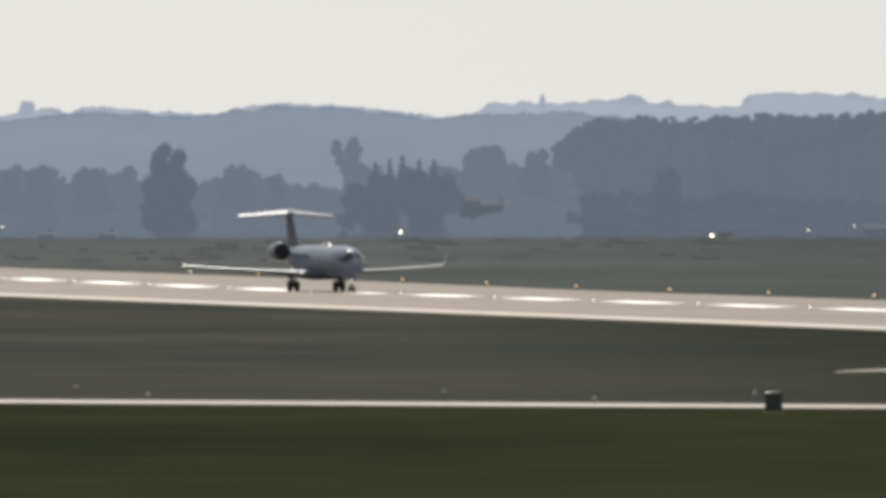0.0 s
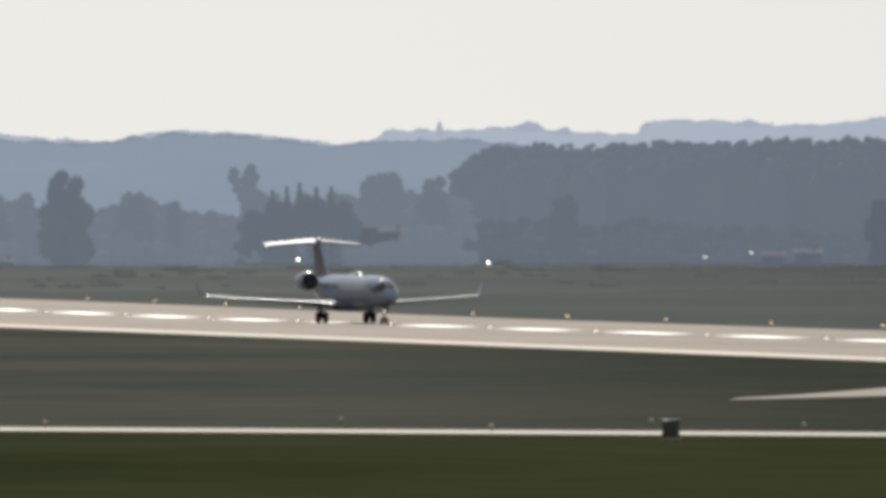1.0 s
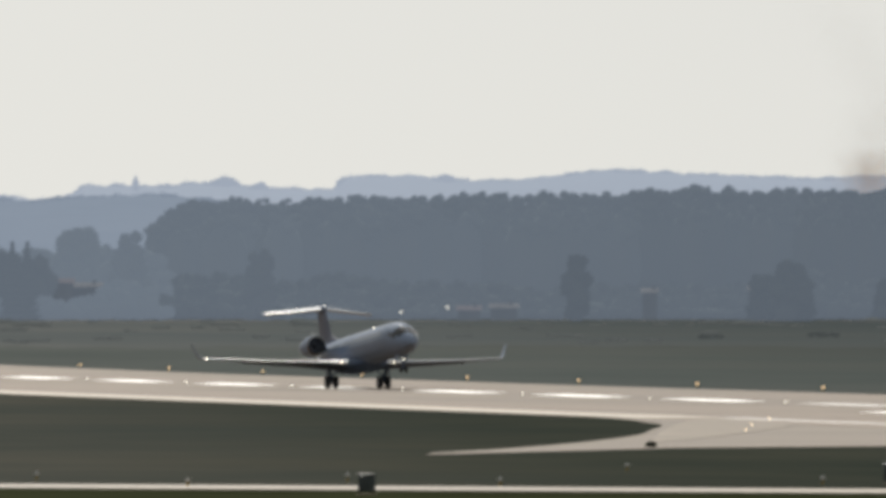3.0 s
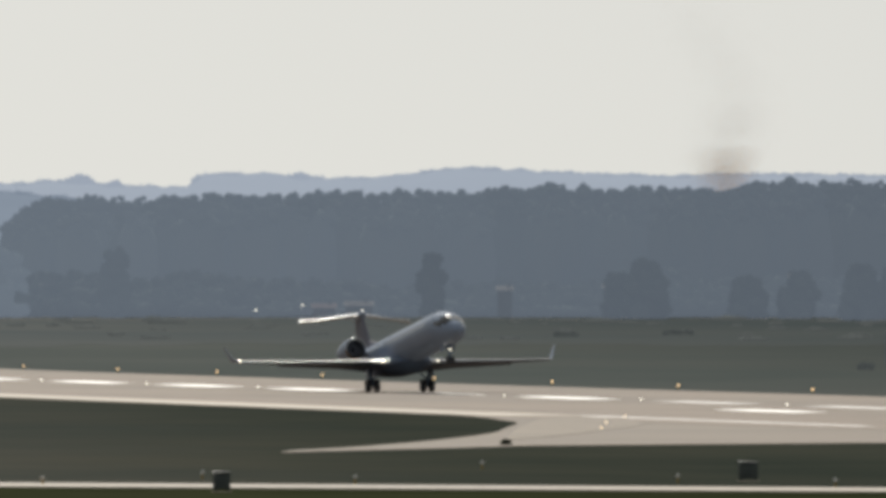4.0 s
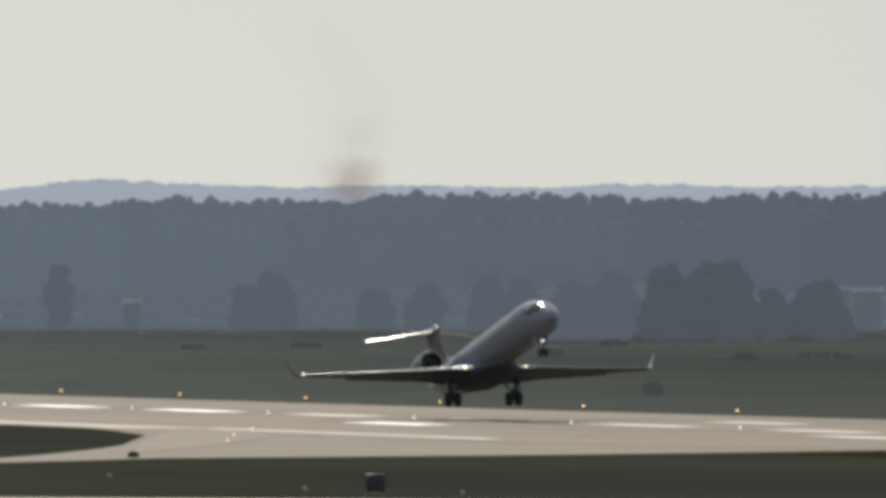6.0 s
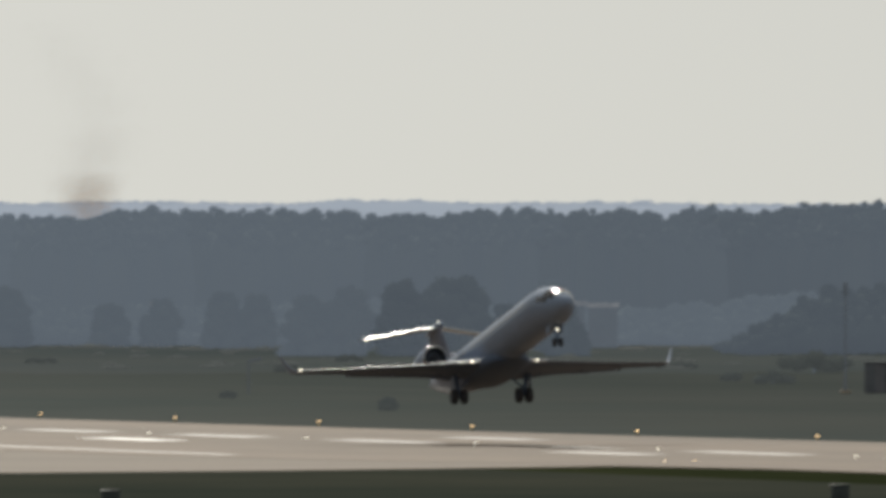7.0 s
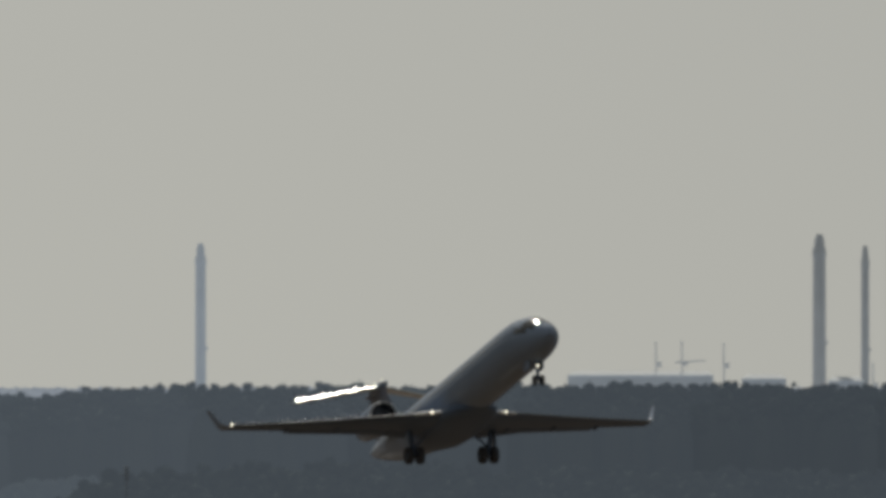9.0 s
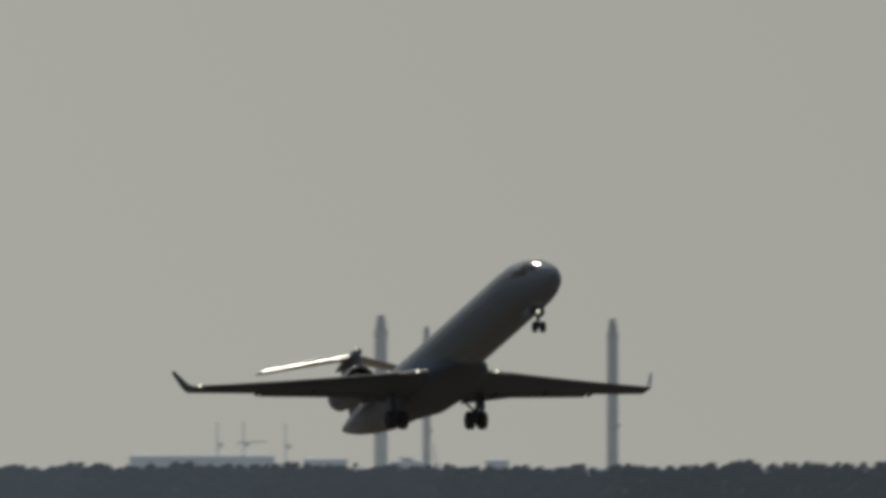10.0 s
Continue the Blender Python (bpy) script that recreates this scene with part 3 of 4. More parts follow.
class Foliage:
    """Gathers leafy crowns: lumpy cores with many small leaf clumps standing out of them."""

    def __init__(self):
        self.v, self.f, self.n = [], [], 0

    def add(self, verts, faces):
        self.v.append(verts)
        self.f.append(faces + self.n)
        self.n += len(verts)

    def crown(self, centre, rx, ry, rz, count, leaf, fill=0.86, rough=0.22, reach=1.10):
        bumps = 1.0 + RNG.uniform(-rough, rough * 0.6, len(CORE_V))
        size = np.array([rx, ry, rz])
        self.add(CORE_V * bumps[:, None] * size * fill + np.array(centre), CORE_F)
        d = RNG.normal(size=(count, 3))
        d /= np.linalg.norm(d, axis=1)[:, None]
        p = d * size * RNG.uniform(0.78, reach, count)[:, None] + np.array(centre)
        a = RNG.normal(size=(count, 3))
        a /= np.linalg.norm(a, axis=1)[:, None]
        b = np.cross(a, d + 0.01)
        b /= np.linalg.norm(b, axis=1)[:, None]
        s = (leaf * RNG.uniform(0.5, 1.3, count))[:, None]
        tip = p + np.cross(a, b) * s * 0.7
        quad = np.stack([p - a * s - b * s * 0.4, p + a * s * 0.3 - b * s, p + a * s + b * s * 0.5, p - a * s * 0.4 + b * s, tip], 1).reshape(-1, 3)
        base = np.arange(count)[:, None] * 5
        tris = np.concatenate([base + np.array(k) for k in ((0, 1, 4), (1, 2, 4), (2, 3, 4), (3, 0, 4))], 0)
        self.add(quad, tris)

    def mesh(self, name, mat):
        v, f = np.concatenate(self.v), np.concatenate(self.f)
        me = bpy.data.meshes.new(name)
        me.vertices.add(len(v))
        me.vertices.foreach_set("co", v.astype(np.float32).ravel())
        me.loops.add(f.size)
        me.loops.foreach_set("vertex_index", f.astype(np.int32).ravel())
        me.polygons.add(len(f))
        me.polygons.foreach_set("loop_start", np.arange(0, f.size, 3, dtype=np.int32))
        me.update(calc_edges=True)
        me.materials.append(mat)
        return me


HILLS = ((-500, 200), (0, 207), (85, 194), (120, 204), (150, 190), (330, 203), (395, 208), (440, 190), (490, 185), (620, 190), (750, 205), (775, 210), (840, 203), (870, 184), (1020, 186), (1050, 178), (1145, 182),
         (1165, 188), (1310, 190), (1335, 168), (1450, 166), (1540, 176), (1670, 172), (1790, 155), (1960, 164), (2180, 171), (2300, 166), (2600, 171), (2740, 164), (2950, 170), (3150, 168), (3400, 172), (4200, 172), (6300, 172))
KNOLLS = ((48, 178, 14), (960, 180, 10), (1118, 166, 26), (1180, 178, 16), (1385, 165, 60), (1508, 164, 26), (85, 190, 20), (1060, 177, 22))
D_HILL = 4750.0


def slope(name, table, steps, top, mat, label):
    """A long hillside whose crest follows the table."""
    rows, us = [], [u for u in range(-500, 6301, 8)]
    for d, k in steps:
        row = []
        for u in us:
            z = height_at(between(table, u), top) * k
            z += (0.5 * noise.noise((u * 0.03, d * 0.01, 0)) + 0.3 * noise.noise((u * 0.11, d * 0.02, 3))) * (1 if k else 0)
            row.append(at_range(u, d, z - (0.3 if k == 0 else 0)))
        rows.append(row)
    ob = part(name, loft(rows, closed=False, caps=False), mat, None, smooth=True)
    tagged(ob, label, "hills", kind="structure")


RIDGE_TOP = ((-500, 214), (0, 216), (150, 200), (330, 208), (440, 196), (490, 190), (620, 194), (775, 213), (850, 204), (1000, 200), (1080, 208), (1200, 226), (1500, 228), (6300, 228))


def hills():
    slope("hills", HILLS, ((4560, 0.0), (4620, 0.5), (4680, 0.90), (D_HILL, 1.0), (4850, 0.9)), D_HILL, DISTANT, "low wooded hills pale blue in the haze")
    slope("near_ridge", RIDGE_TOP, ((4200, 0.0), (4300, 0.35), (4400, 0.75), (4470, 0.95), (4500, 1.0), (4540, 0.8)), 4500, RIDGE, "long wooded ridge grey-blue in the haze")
    fol = Foliage()
    for u in np.arange(-480, 1200, 5.0):
        z = height_at(between(RIDGE_TOP, u), 4500) + 0.9 * noise.noise((u * 0.03, 0.0, 8.0))
        r = RNG.uniform(0.6, 2.2)
        fol.crown(at_range(u + RNG.uniform(-4, 4), 4494, z - r * 0.75), r * 1.3, r * 1.3, r, 26, 0.24)
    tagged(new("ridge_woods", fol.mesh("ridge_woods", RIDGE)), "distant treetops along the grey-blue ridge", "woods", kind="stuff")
    fol = Foliage()
    for u in np.arange(-480, 6250, 7.0):
        z = height_at(between(HILLS, u), D_HILL) + 0.8 * noise.noise((u * 0.035, 4.0, 1.0))
        r = RNG.uniform(0.7, 2.3)
        fol.crown(at_range(u + RNG.uniform(-4, 4), D_HILL - 6, z - r * 0.75), r * 1.3, r * 1.3, r, 26, 0.24)
    for u, v, w in KNOLLS:
        top, r = height_at(v, D_HILL), w * D_HILL / F
        low = height_at(between(HILLS, u), D_HILL) - 1.5
        for k in range(6):
            o = RNG.uniform(-0.55, 0.55)
            tip = top - r * 0.5 * abs(o)
            fol.crown(at_range(u + o * w, D_HILL - 8, (tip + low) / 2), r * 0.55, r * 0.55, (tip - low) / 2, 40, 0.4)
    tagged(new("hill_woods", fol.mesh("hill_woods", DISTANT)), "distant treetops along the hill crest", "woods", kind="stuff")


hills()
WOOD = ((960, 330), (985, 290), (1005, 240), (1030, 222), (1100, 210), (1300, 208), (1430, 202), (1585, 199), (1735, 199), (1900, 190), (1965, 184), (2100, 193), (2250, 196), (2340, 182), (2560, 182),
        (2800, 190), (3000, 185), (3400, 184), (3600, 176), (3690, 166), (3850, 168), (4150, 171), (4700, 166), (5100, 170), (5800, 164), (6300, 166))


def wood_tree(fol, u, d, h, r, lumps, leaf):
    """One tree of a wood: a full body with many uneven boughs piled up to a ragged top."""
    fol.crown(at_range(u, d, h * 0.46), r * 1.1, r, h * 0.49, 60, leaf, 0.97, 0.12, 1.02)
    for k in range(lumps):
        w = RNG.uniform(-1, 1)
        q = r * RNG.uniform(0.16, 0.40)
        z = h * (1.0 - 0.13 * w * w) - q * RNG.uniform(0.7, 1.0) - RNG.beta(1, 3) * 0.22 * h
        fol.crown(at_range(u + w * r * 0.85 * F / d, d - RNG.uniform(0, 1) * r, z), q * 1.2, q, q * RNG.uniform(0.8, 1.2), 34, leaf, 0.9, 0.28, 1.2)


def forest():
    """Three ranks of trees; the put-in haze glow thins out from one end of the wood to the other."""
    stands = [Foliage() for k in WOODS]
    for row, (d, drop, step, lumps) in enumerate(((4080, 0, 13, 11), (4030, 7, 15, 9), (3960, 26, 20, 7))):
        u = 975.0 + row * 9
        while u < 6300:
            swell = 3.0 * noise.noise((u * 0.012, row * 7.0, 0.0)) + 3.0 * noise.noise((u * 0.05, row * 5.0, 2.0))
            h = max(5.0, height_at(between(WOOD, u) + drop - (6.0 if u < 2900 else 9.0) + 1.2 * swell + RNG.normal(1.0, 2.4), d))
            k = int(min(len(WOODS) - 1, max(0, (u + RNG.uniform(-40, 40) - 900) // 310)))
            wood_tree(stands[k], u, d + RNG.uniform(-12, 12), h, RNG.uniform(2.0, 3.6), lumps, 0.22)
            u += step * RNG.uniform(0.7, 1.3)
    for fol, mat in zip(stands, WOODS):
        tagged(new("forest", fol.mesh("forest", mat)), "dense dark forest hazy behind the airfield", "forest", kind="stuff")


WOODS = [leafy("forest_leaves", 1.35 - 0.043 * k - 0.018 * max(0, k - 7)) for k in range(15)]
forest()
HEDGE = ((-500, 330), (0, 300), (70, 288), (110, 320), (160, 290), (230, 300), (260, 340), (380, 320), (420, 290), (450, 312), (490, 300), (530, 330), (620, 325), (650, 300), (790, 297), (815, 325), (880, 300), (960, 270), (1010, 330), (1200, 352), (1280, 332), (1420, 355), (1560, 350), (1700, 365),
         (1850, 352), (2000, 360), (2080, 330), (2130, 320), (2200, 345), (2400, 352), (2550, 350), (2700, 345), (2760, 335), (3000, 342), (3150, 352), (3350, 345), (3500, 322), (3650, 310), (4000, 295), (4400, 310), (6300, 315))


def hedge(name, rows, mat, u0, u1, label, rise=1.0):
    fol = Foliage()
    for row, (d, drop) in enumerate(rows):
        u = u0 + row * 13
        while u < u1:
            h = max(2.0, height_at(between(HEDGE, u) + drop + RNG.uniform(-8, 11), d)) * min(1.0, 0.25 + (u - u0) / rise)
            r = RNG.uniform(2.0, 3.8) * d / 3760
            wood_tree(fol, u, d + RNG.uniform(-15, 15), h, r, 4, 0.24)
            u += RNG.uniform(13, 26)
    tagged(new(name, fol.mesh(name, mat)), label, "woods", kind="stuff")


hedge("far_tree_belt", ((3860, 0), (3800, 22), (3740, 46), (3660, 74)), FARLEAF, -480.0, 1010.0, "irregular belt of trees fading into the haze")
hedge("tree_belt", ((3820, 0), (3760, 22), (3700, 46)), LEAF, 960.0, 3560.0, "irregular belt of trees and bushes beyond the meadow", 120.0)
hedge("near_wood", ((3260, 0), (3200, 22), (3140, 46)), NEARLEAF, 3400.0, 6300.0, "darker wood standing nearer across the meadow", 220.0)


def tree(u, d, top, half, shape, label, lean=0.0, leaves=None):
    """A tree in the panorama's column u: tapered trunk with limbs, crown of leafy clumps."""
    h, r = height_at(top, d), half * d / F
    foot = at_range(u, d)
    thing = empty("tree", Matrix.Translation(foot) @ pose(0, 0, 0, 0, 0, -math.degrees(bearing(u))), label, "tree", "trees before the forest")
    t = part("trunk", tube((0, 0, -0.2), (lean * h * 0.6, 0, h * 0.75), h * 0.014, h * 0.005, 10), BARK, thing)
    for k in range(5):
        w, z = k * 2.4, h * (0.3 + 0.09 * k)
        x = lean * z * 0.8
        part("limb", tube((x, 0, z), (x + r * 0.3 * math.cos(w), r * 0.3 * math.sin(w), z + h * 0.10), h * 0.009, h * 0.003, 6), BARK, t)
    fol = Foliage()
    if shape == "fir":
        for k in range(12):
            z, q = h * (0.05 + 0.93 * k / 11), r * (1.0 - 0.90 * k / 11)
            fol.crown((0, 0, z), q, q, h * 0.06, 60, 0.24, 0.85, 0.3)
    else:
        for k in range(50):
            t = (k + RNG.uniform(0, 1)) / 50
            z = h * (0.04 + 0.86 * t)
            w = RNG.uniform(0, 6.28)
            wide = math.sin(math.pi * (0.20 + 0.62 * t)) if shape == "round" else math.sqrt(1.0 - 0.86 * t * t) if shape == "dome" else 0.55 + 0.45 * t
            o, q = r * 0.80 * wide * RNG.uniform(0.3, 1) ** 0.5, r * RNG.uniform(0.24, 0.42) * (0.5 + 0.5 * wide)
            fol.crown((lean * z + o * math.cos(w), o * math.sin(w), min(z, h - q * 0.9)), q, q, q * RNG.uniform(0.9, 1.15), 60, 0.24, 0.9, 0.22, 1.08)
        fol.crown((lean * h * 0.45, 0, h * 0.36), r * 0.72, r * 0.72, h * 0.42, 90, 0.24, 0.95, 0.15)
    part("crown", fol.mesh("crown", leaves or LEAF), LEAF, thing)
    return thing


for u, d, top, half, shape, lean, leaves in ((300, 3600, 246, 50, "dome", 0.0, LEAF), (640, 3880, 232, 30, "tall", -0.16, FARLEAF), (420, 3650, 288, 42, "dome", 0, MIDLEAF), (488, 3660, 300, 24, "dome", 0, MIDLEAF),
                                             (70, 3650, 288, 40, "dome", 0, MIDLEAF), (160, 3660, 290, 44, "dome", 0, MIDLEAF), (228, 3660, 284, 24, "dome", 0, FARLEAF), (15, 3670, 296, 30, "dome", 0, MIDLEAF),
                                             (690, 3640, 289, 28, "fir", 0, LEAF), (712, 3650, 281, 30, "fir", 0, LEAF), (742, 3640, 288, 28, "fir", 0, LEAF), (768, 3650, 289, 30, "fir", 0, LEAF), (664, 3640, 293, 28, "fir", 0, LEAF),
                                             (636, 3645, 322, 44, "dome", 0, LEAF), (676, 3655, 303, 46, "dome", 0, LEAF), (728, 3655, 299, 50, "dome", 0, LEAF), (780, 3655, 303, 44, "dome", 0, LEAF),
                                             (862, 3830, 253, 64, "dome", 0, FARLEAF), (950, 3690, 256, 36, "round", 0, MIDLEAF), (1180, 3640, 290, 34, "round", 0, LEAF), (1740, 3600, 298, 28, "round", 0, LOWHAZELEAF),
                                             (2120, 3600, 314, 46, "dome", 0, LOWHAZELEAF), (2070, 3610, 338, 34, "dome", 0, LOWHAZELEAF), (2300, 3620, 345, 40, "dome", 0, LOWHAZELEAF), (2390, 3620, 338, 42, "dome", 0, LOWHAZELEAF),
                                             (2500, 3500, 320, 40, "dome", 0, LOWHAZELEAF), (2560, 3500, 326, 38, "dome", 0, LOWHAZELEAF), (2724, 3080, 312, 52, "dome", 0, LOWHAZELEAF), (2820, 3080, 302, 54, "dome", 0, NEARLEAF),
                                             (2908, 3080, 300, 88, "dome", 0, NEARLEAF), (3090, 3080, 334, 66, "dome", 0, NEARLEAF), (2650, 3080, 330, 50, "dome", 0, LOWHAZELEAF), (3000, 3080, 345, 40, "dome", 0, NEARLEAF)):
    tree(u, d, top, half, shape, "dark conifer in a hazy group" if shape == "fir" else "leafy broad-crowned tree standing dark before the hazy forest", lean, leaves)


def bush(u, v, wide, high):
    """A low bush rooted in the meadow, with its width and height in columns and rows."""
    foot = on_ground(u, v)
    scale = foot.length / F
    w, h = wide * scale, high * scale
    thing = empty("bush", Matrix.Translation(foot), "dull green bush growing wild in the meadow", "bush", "meadow bushes")
    part("stem", tube((0, 0, -0.1), (0.1, 0, h * 0.5), h * 0.05, h * 0.02, 6), BARK, thing)
    fol = Foliage()
    for k in range(14):
        o = RNG.uniform(-0.42, 0.42)
        q = h * RNG.uniform(0.24, 0.36)
        top = h * (1.0 - 1.6 * o * o) - q
        fol.crown((o * w, RNG.uniform(-0.3, 0.3) * w, max(q * 0.6, top * RNG.uniform(0.35, 1.0))), q * 1.3, q * 1.3, q, 60, 0.13)
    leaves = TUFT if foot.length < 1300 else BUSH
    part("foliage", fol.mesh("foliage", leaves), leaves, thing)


for u, v, wide, high in ((2792, 536, 22, 26), (3472, 488, 66, 24), (3400, 484, 40, 16), (3545, 470, 130, 44), (3867, 482, 86, 58), (3782, 494, 70, 20), (3925, 486, 50, 26), (2612, 468, 46, 15), (2722, 450, 50, 14),
                         (2952, 474, 44, 16), (2508, 514, 26, 14), (3090, 472, 120, 14), (3300, 462, 90, 12), (2180, 452, 70, 10), (1980, 455, 60, 9), (1872, 648, 8, 10)):
    bush(u, v, wide, high)


def scrub():
    """Tufts and low scrub along the far side of the meadow."""
    fol = Foliage()
    for k in range(170):
        d, u = RNG.uniform(2500, 3560), RNG.uniform(-480, 4600)
        h = RNG.uniform(0.25, 0.7) * (1.5 if d > 3300 else 1.0)
        fol.crown(at_range(u, d, h * 0.25), h * RNG.uniform(1.5, 5.0), h * 1.5, h * 0.6, 26, 0.2)
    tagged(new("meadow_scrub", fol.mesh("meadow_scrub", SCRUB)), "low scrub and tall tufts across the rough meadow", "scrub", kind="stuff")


# scrub leaves glow too, haze put into the emission
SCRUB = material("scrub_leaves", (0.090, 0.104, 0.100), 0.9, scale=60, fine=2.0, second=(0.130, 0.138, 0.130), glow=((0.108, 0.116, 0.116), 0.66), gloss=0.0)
scrub()


# ---- chimneys and works on the skyline ----
def chimney(u, top, half, mat, d=4690.0):
    h, r = height_at(top, d), half * d / F
    thing = empty("chimney", Matrix.Translation(at_range(u, d)), "tall pale concrete chimney rising above the forest", "chimney", "power station chimneys")
    part("shaft", lathe([(0, r * 1.12), (h * 0.5, r * 1.02), (h * 0.955, r * 0.95), (h * 0.957, r * 0.8)], 24, "z"), mat, thing)
    part("flue", lathe([(h * 0.95, r * 0.8), (h * 0.98, r * 0.74), (h, r * 0.45)], 20, "z"), mat, thing)
    part("gallery", lathe([(h * 0.92, r * 0.96), (h * 0.925, r * 1.06), (h * 0.94, r * 1.06), (h * 0.945, r * 0.96)], 24, "z"), mat, thing)
    part("platform", box(0.5, 0.5, 0.7, (r * 1.15, 0, h * 0.62)), mat, thing)
    return thing


for u, top, half in ((3732, -86, 9.5), (4827, -102, 11.5), (4908, -82, 7), (5237, -96, 10)):
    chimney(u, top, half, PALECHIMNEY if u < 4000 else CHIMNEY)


def works(u0, u1, top, d=4660.0, label="long low pale industrial hall on the skyline"):
    w, h = (u1 - u0) * d / F, height_at(top, d)
    thing = empty("industrial_hall", Matrix.Translation(at_range((u0 + u1) / 2, d)) @ pose(0, 0, 0, 0, 0, -math.degrees(bearing((u0 + u1) / 2))), label, "building")
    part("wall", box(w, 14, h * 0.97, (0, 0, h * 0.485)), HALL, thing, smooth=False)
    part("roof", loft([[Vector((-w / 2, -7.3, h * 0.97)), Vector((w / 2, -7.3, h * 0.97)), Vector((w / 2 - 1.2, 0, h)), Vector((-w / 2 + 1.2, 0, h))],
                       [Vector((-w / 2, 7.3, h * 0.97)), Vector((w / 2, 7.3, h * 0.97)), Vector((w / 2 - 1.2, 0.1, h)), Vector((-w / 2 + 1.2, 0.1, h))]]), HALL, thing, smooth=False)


works(4382, 4639, 140)
works(4690, 4768, 146)
works(4842, 4905, 150)
works(5012, 5054, 148, label="small rounded pale tank house on the skyline")


def crane(u, top, jib):
    d = 4640.0
    h = height_at(top, d)
    thing = empty("crane", Matrix.Translation(at_range(u, d)), "thin harbour crane hazy on the skyline", "crane", "cranes")
    part("mast", tube((0, 0, 0), (-0.6, 0, h), 0.26, 0.14, 8), HALL, thing)
    part("jib", tube((-jib * 0.4, 0, h - 5.0), (jib, 0, h - 4.6), 0.2, 0.12, 8), HALL, thing)
    part("cab", box(0.6, 0.8, 0.8, (0.3, 0, h - 5.4), 0.1), HALL, thing)


for u, top, jib in ((4542, 88, 0.8), (4588, 86, 5.0), (4662, 90, 0.8), (4926, 125, 0.8)):
    crane(u, top, jib)


def church(u, top):
    d = 4720.0
    h = height_at(top, d)
    thing = empty("church", Matrix.Translation(at_range(u, d)), "far church tower with a pointed spire on the hill", "church")
    part("tower", box(1.3, 1.3, h - 1.2, (0, 0, (h - 1.2) / 2)), DISTANT, thing, smooth=False)
    part("spire", tube((0, 0, h - 1.2), (0, 0, h + 0.4), 0.75, 0.04, 8), DISTANT, thing)


church(960, 168)


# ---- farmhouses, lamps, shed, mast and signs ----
# house roofs and walls have haze put in as emission
ROOFPALE = material("hazed_pale_roof", (0.15, 0.145, 0.145), 1.0, scale=3, spread=0.4, gloss=0.0, glow=((0.101, 0.121, 0.150), 0.9))
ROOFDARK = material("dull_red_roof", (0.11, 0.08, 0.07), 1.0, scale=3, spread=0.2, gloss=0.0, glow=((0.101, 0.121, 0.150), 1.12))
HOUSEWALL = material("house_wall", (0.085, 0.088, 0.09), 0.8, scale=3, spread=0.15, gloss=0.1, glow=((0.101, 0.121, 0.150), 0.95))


def house(u, v, half, d, roof):
    w, h = 2 * half * d / F, height_at(v, d)
    thing = empty("farmhouse", Matrix.Translation(at_range(u, d)) @ pose(0, 0, 0, 0, 0, -math.degrees(bearing(u))), "low farmhouse half hidden among hazy trees", "house", "farmhouses")
    e = h - 0.75
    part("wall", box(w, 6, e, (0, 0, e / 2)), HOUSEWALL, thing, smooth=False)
    part("roof", loft([[Vector((x, -3.4, e - 0.1)), Vector((x, 0, h)), Vector((x, 3.4, e - 0.1)), Vector((x, 0, e + 0.05))] for x in (-w / 2 - 0.3, w / 2 + 0.3)]), roof, thing, "low roof with a put-in haze glow", smooth=False)
    for k in (-0.3, 0.0, 0.3):
        part("window", box(0.8, 0.06, 0.9, (k * w, -3.03, e * 0.55)), HOUSEWALL, thing, smooth=False)
    part("chimney_stack", box(0.6, 0.6, 1.0, (w * 0.25, 0, h - 0.1)), HOUSEWALL, thing, smooth=False)


for u, v, half, d, roof in ((874, 355, 26, 3706.0, ROOFPALE), (790, 348, 60, 3700.0, ROOFDARK), (190, 408, 16, 3560.0, ROOFPALE), (82, 408, 14, 3560.0, ROOFPALE), (1612, 392, 24, 3650.0, ROOFPALE), (1550, 396, 20, 3650.0, ROOFDARK),
                            (1870, 365, 13, 3690.0, ROOFPALE), (2055, 360, 10, 3690.0, ROOFPALE), (2385, 343, 12, 3740.0, ROOFPALE), (3172, 345, 26, 3560.0, ROOFPALE), (3130, 342, 10, 3560.0, ROOFPALE)):
    house(u, v, half, d, roof)


def field_lamp(u, v, glass, d=3560.0):
    h = max(1.0, height_at(v, d))
    thing = empty("lamp_post", Matrix.Translation(at_range(u, d)), "far small lit lamp on a thin pole", "lamp post", "far lamp posts")
    part("pole", tube((0, 0, 0), (0, 0, h), 0.06, 0.04, 8), FARPOST, thing)
    part("head", lathe([(0, 0.1), (0.08, 0.11), (0.2, 0.11), (0.26, 0.05)], 10, "z"), glass, thing, "glowing lamp head", Matrix.Translation((0, 0, h)))


for u, v, glass in ((709, 412, HEADLAMP), (1430, 409, LAMPWHITE), (1512, 401, LAMPWHITE), (4, 403, LAMPWHITE)):
    field_lamp(u, v, glass)


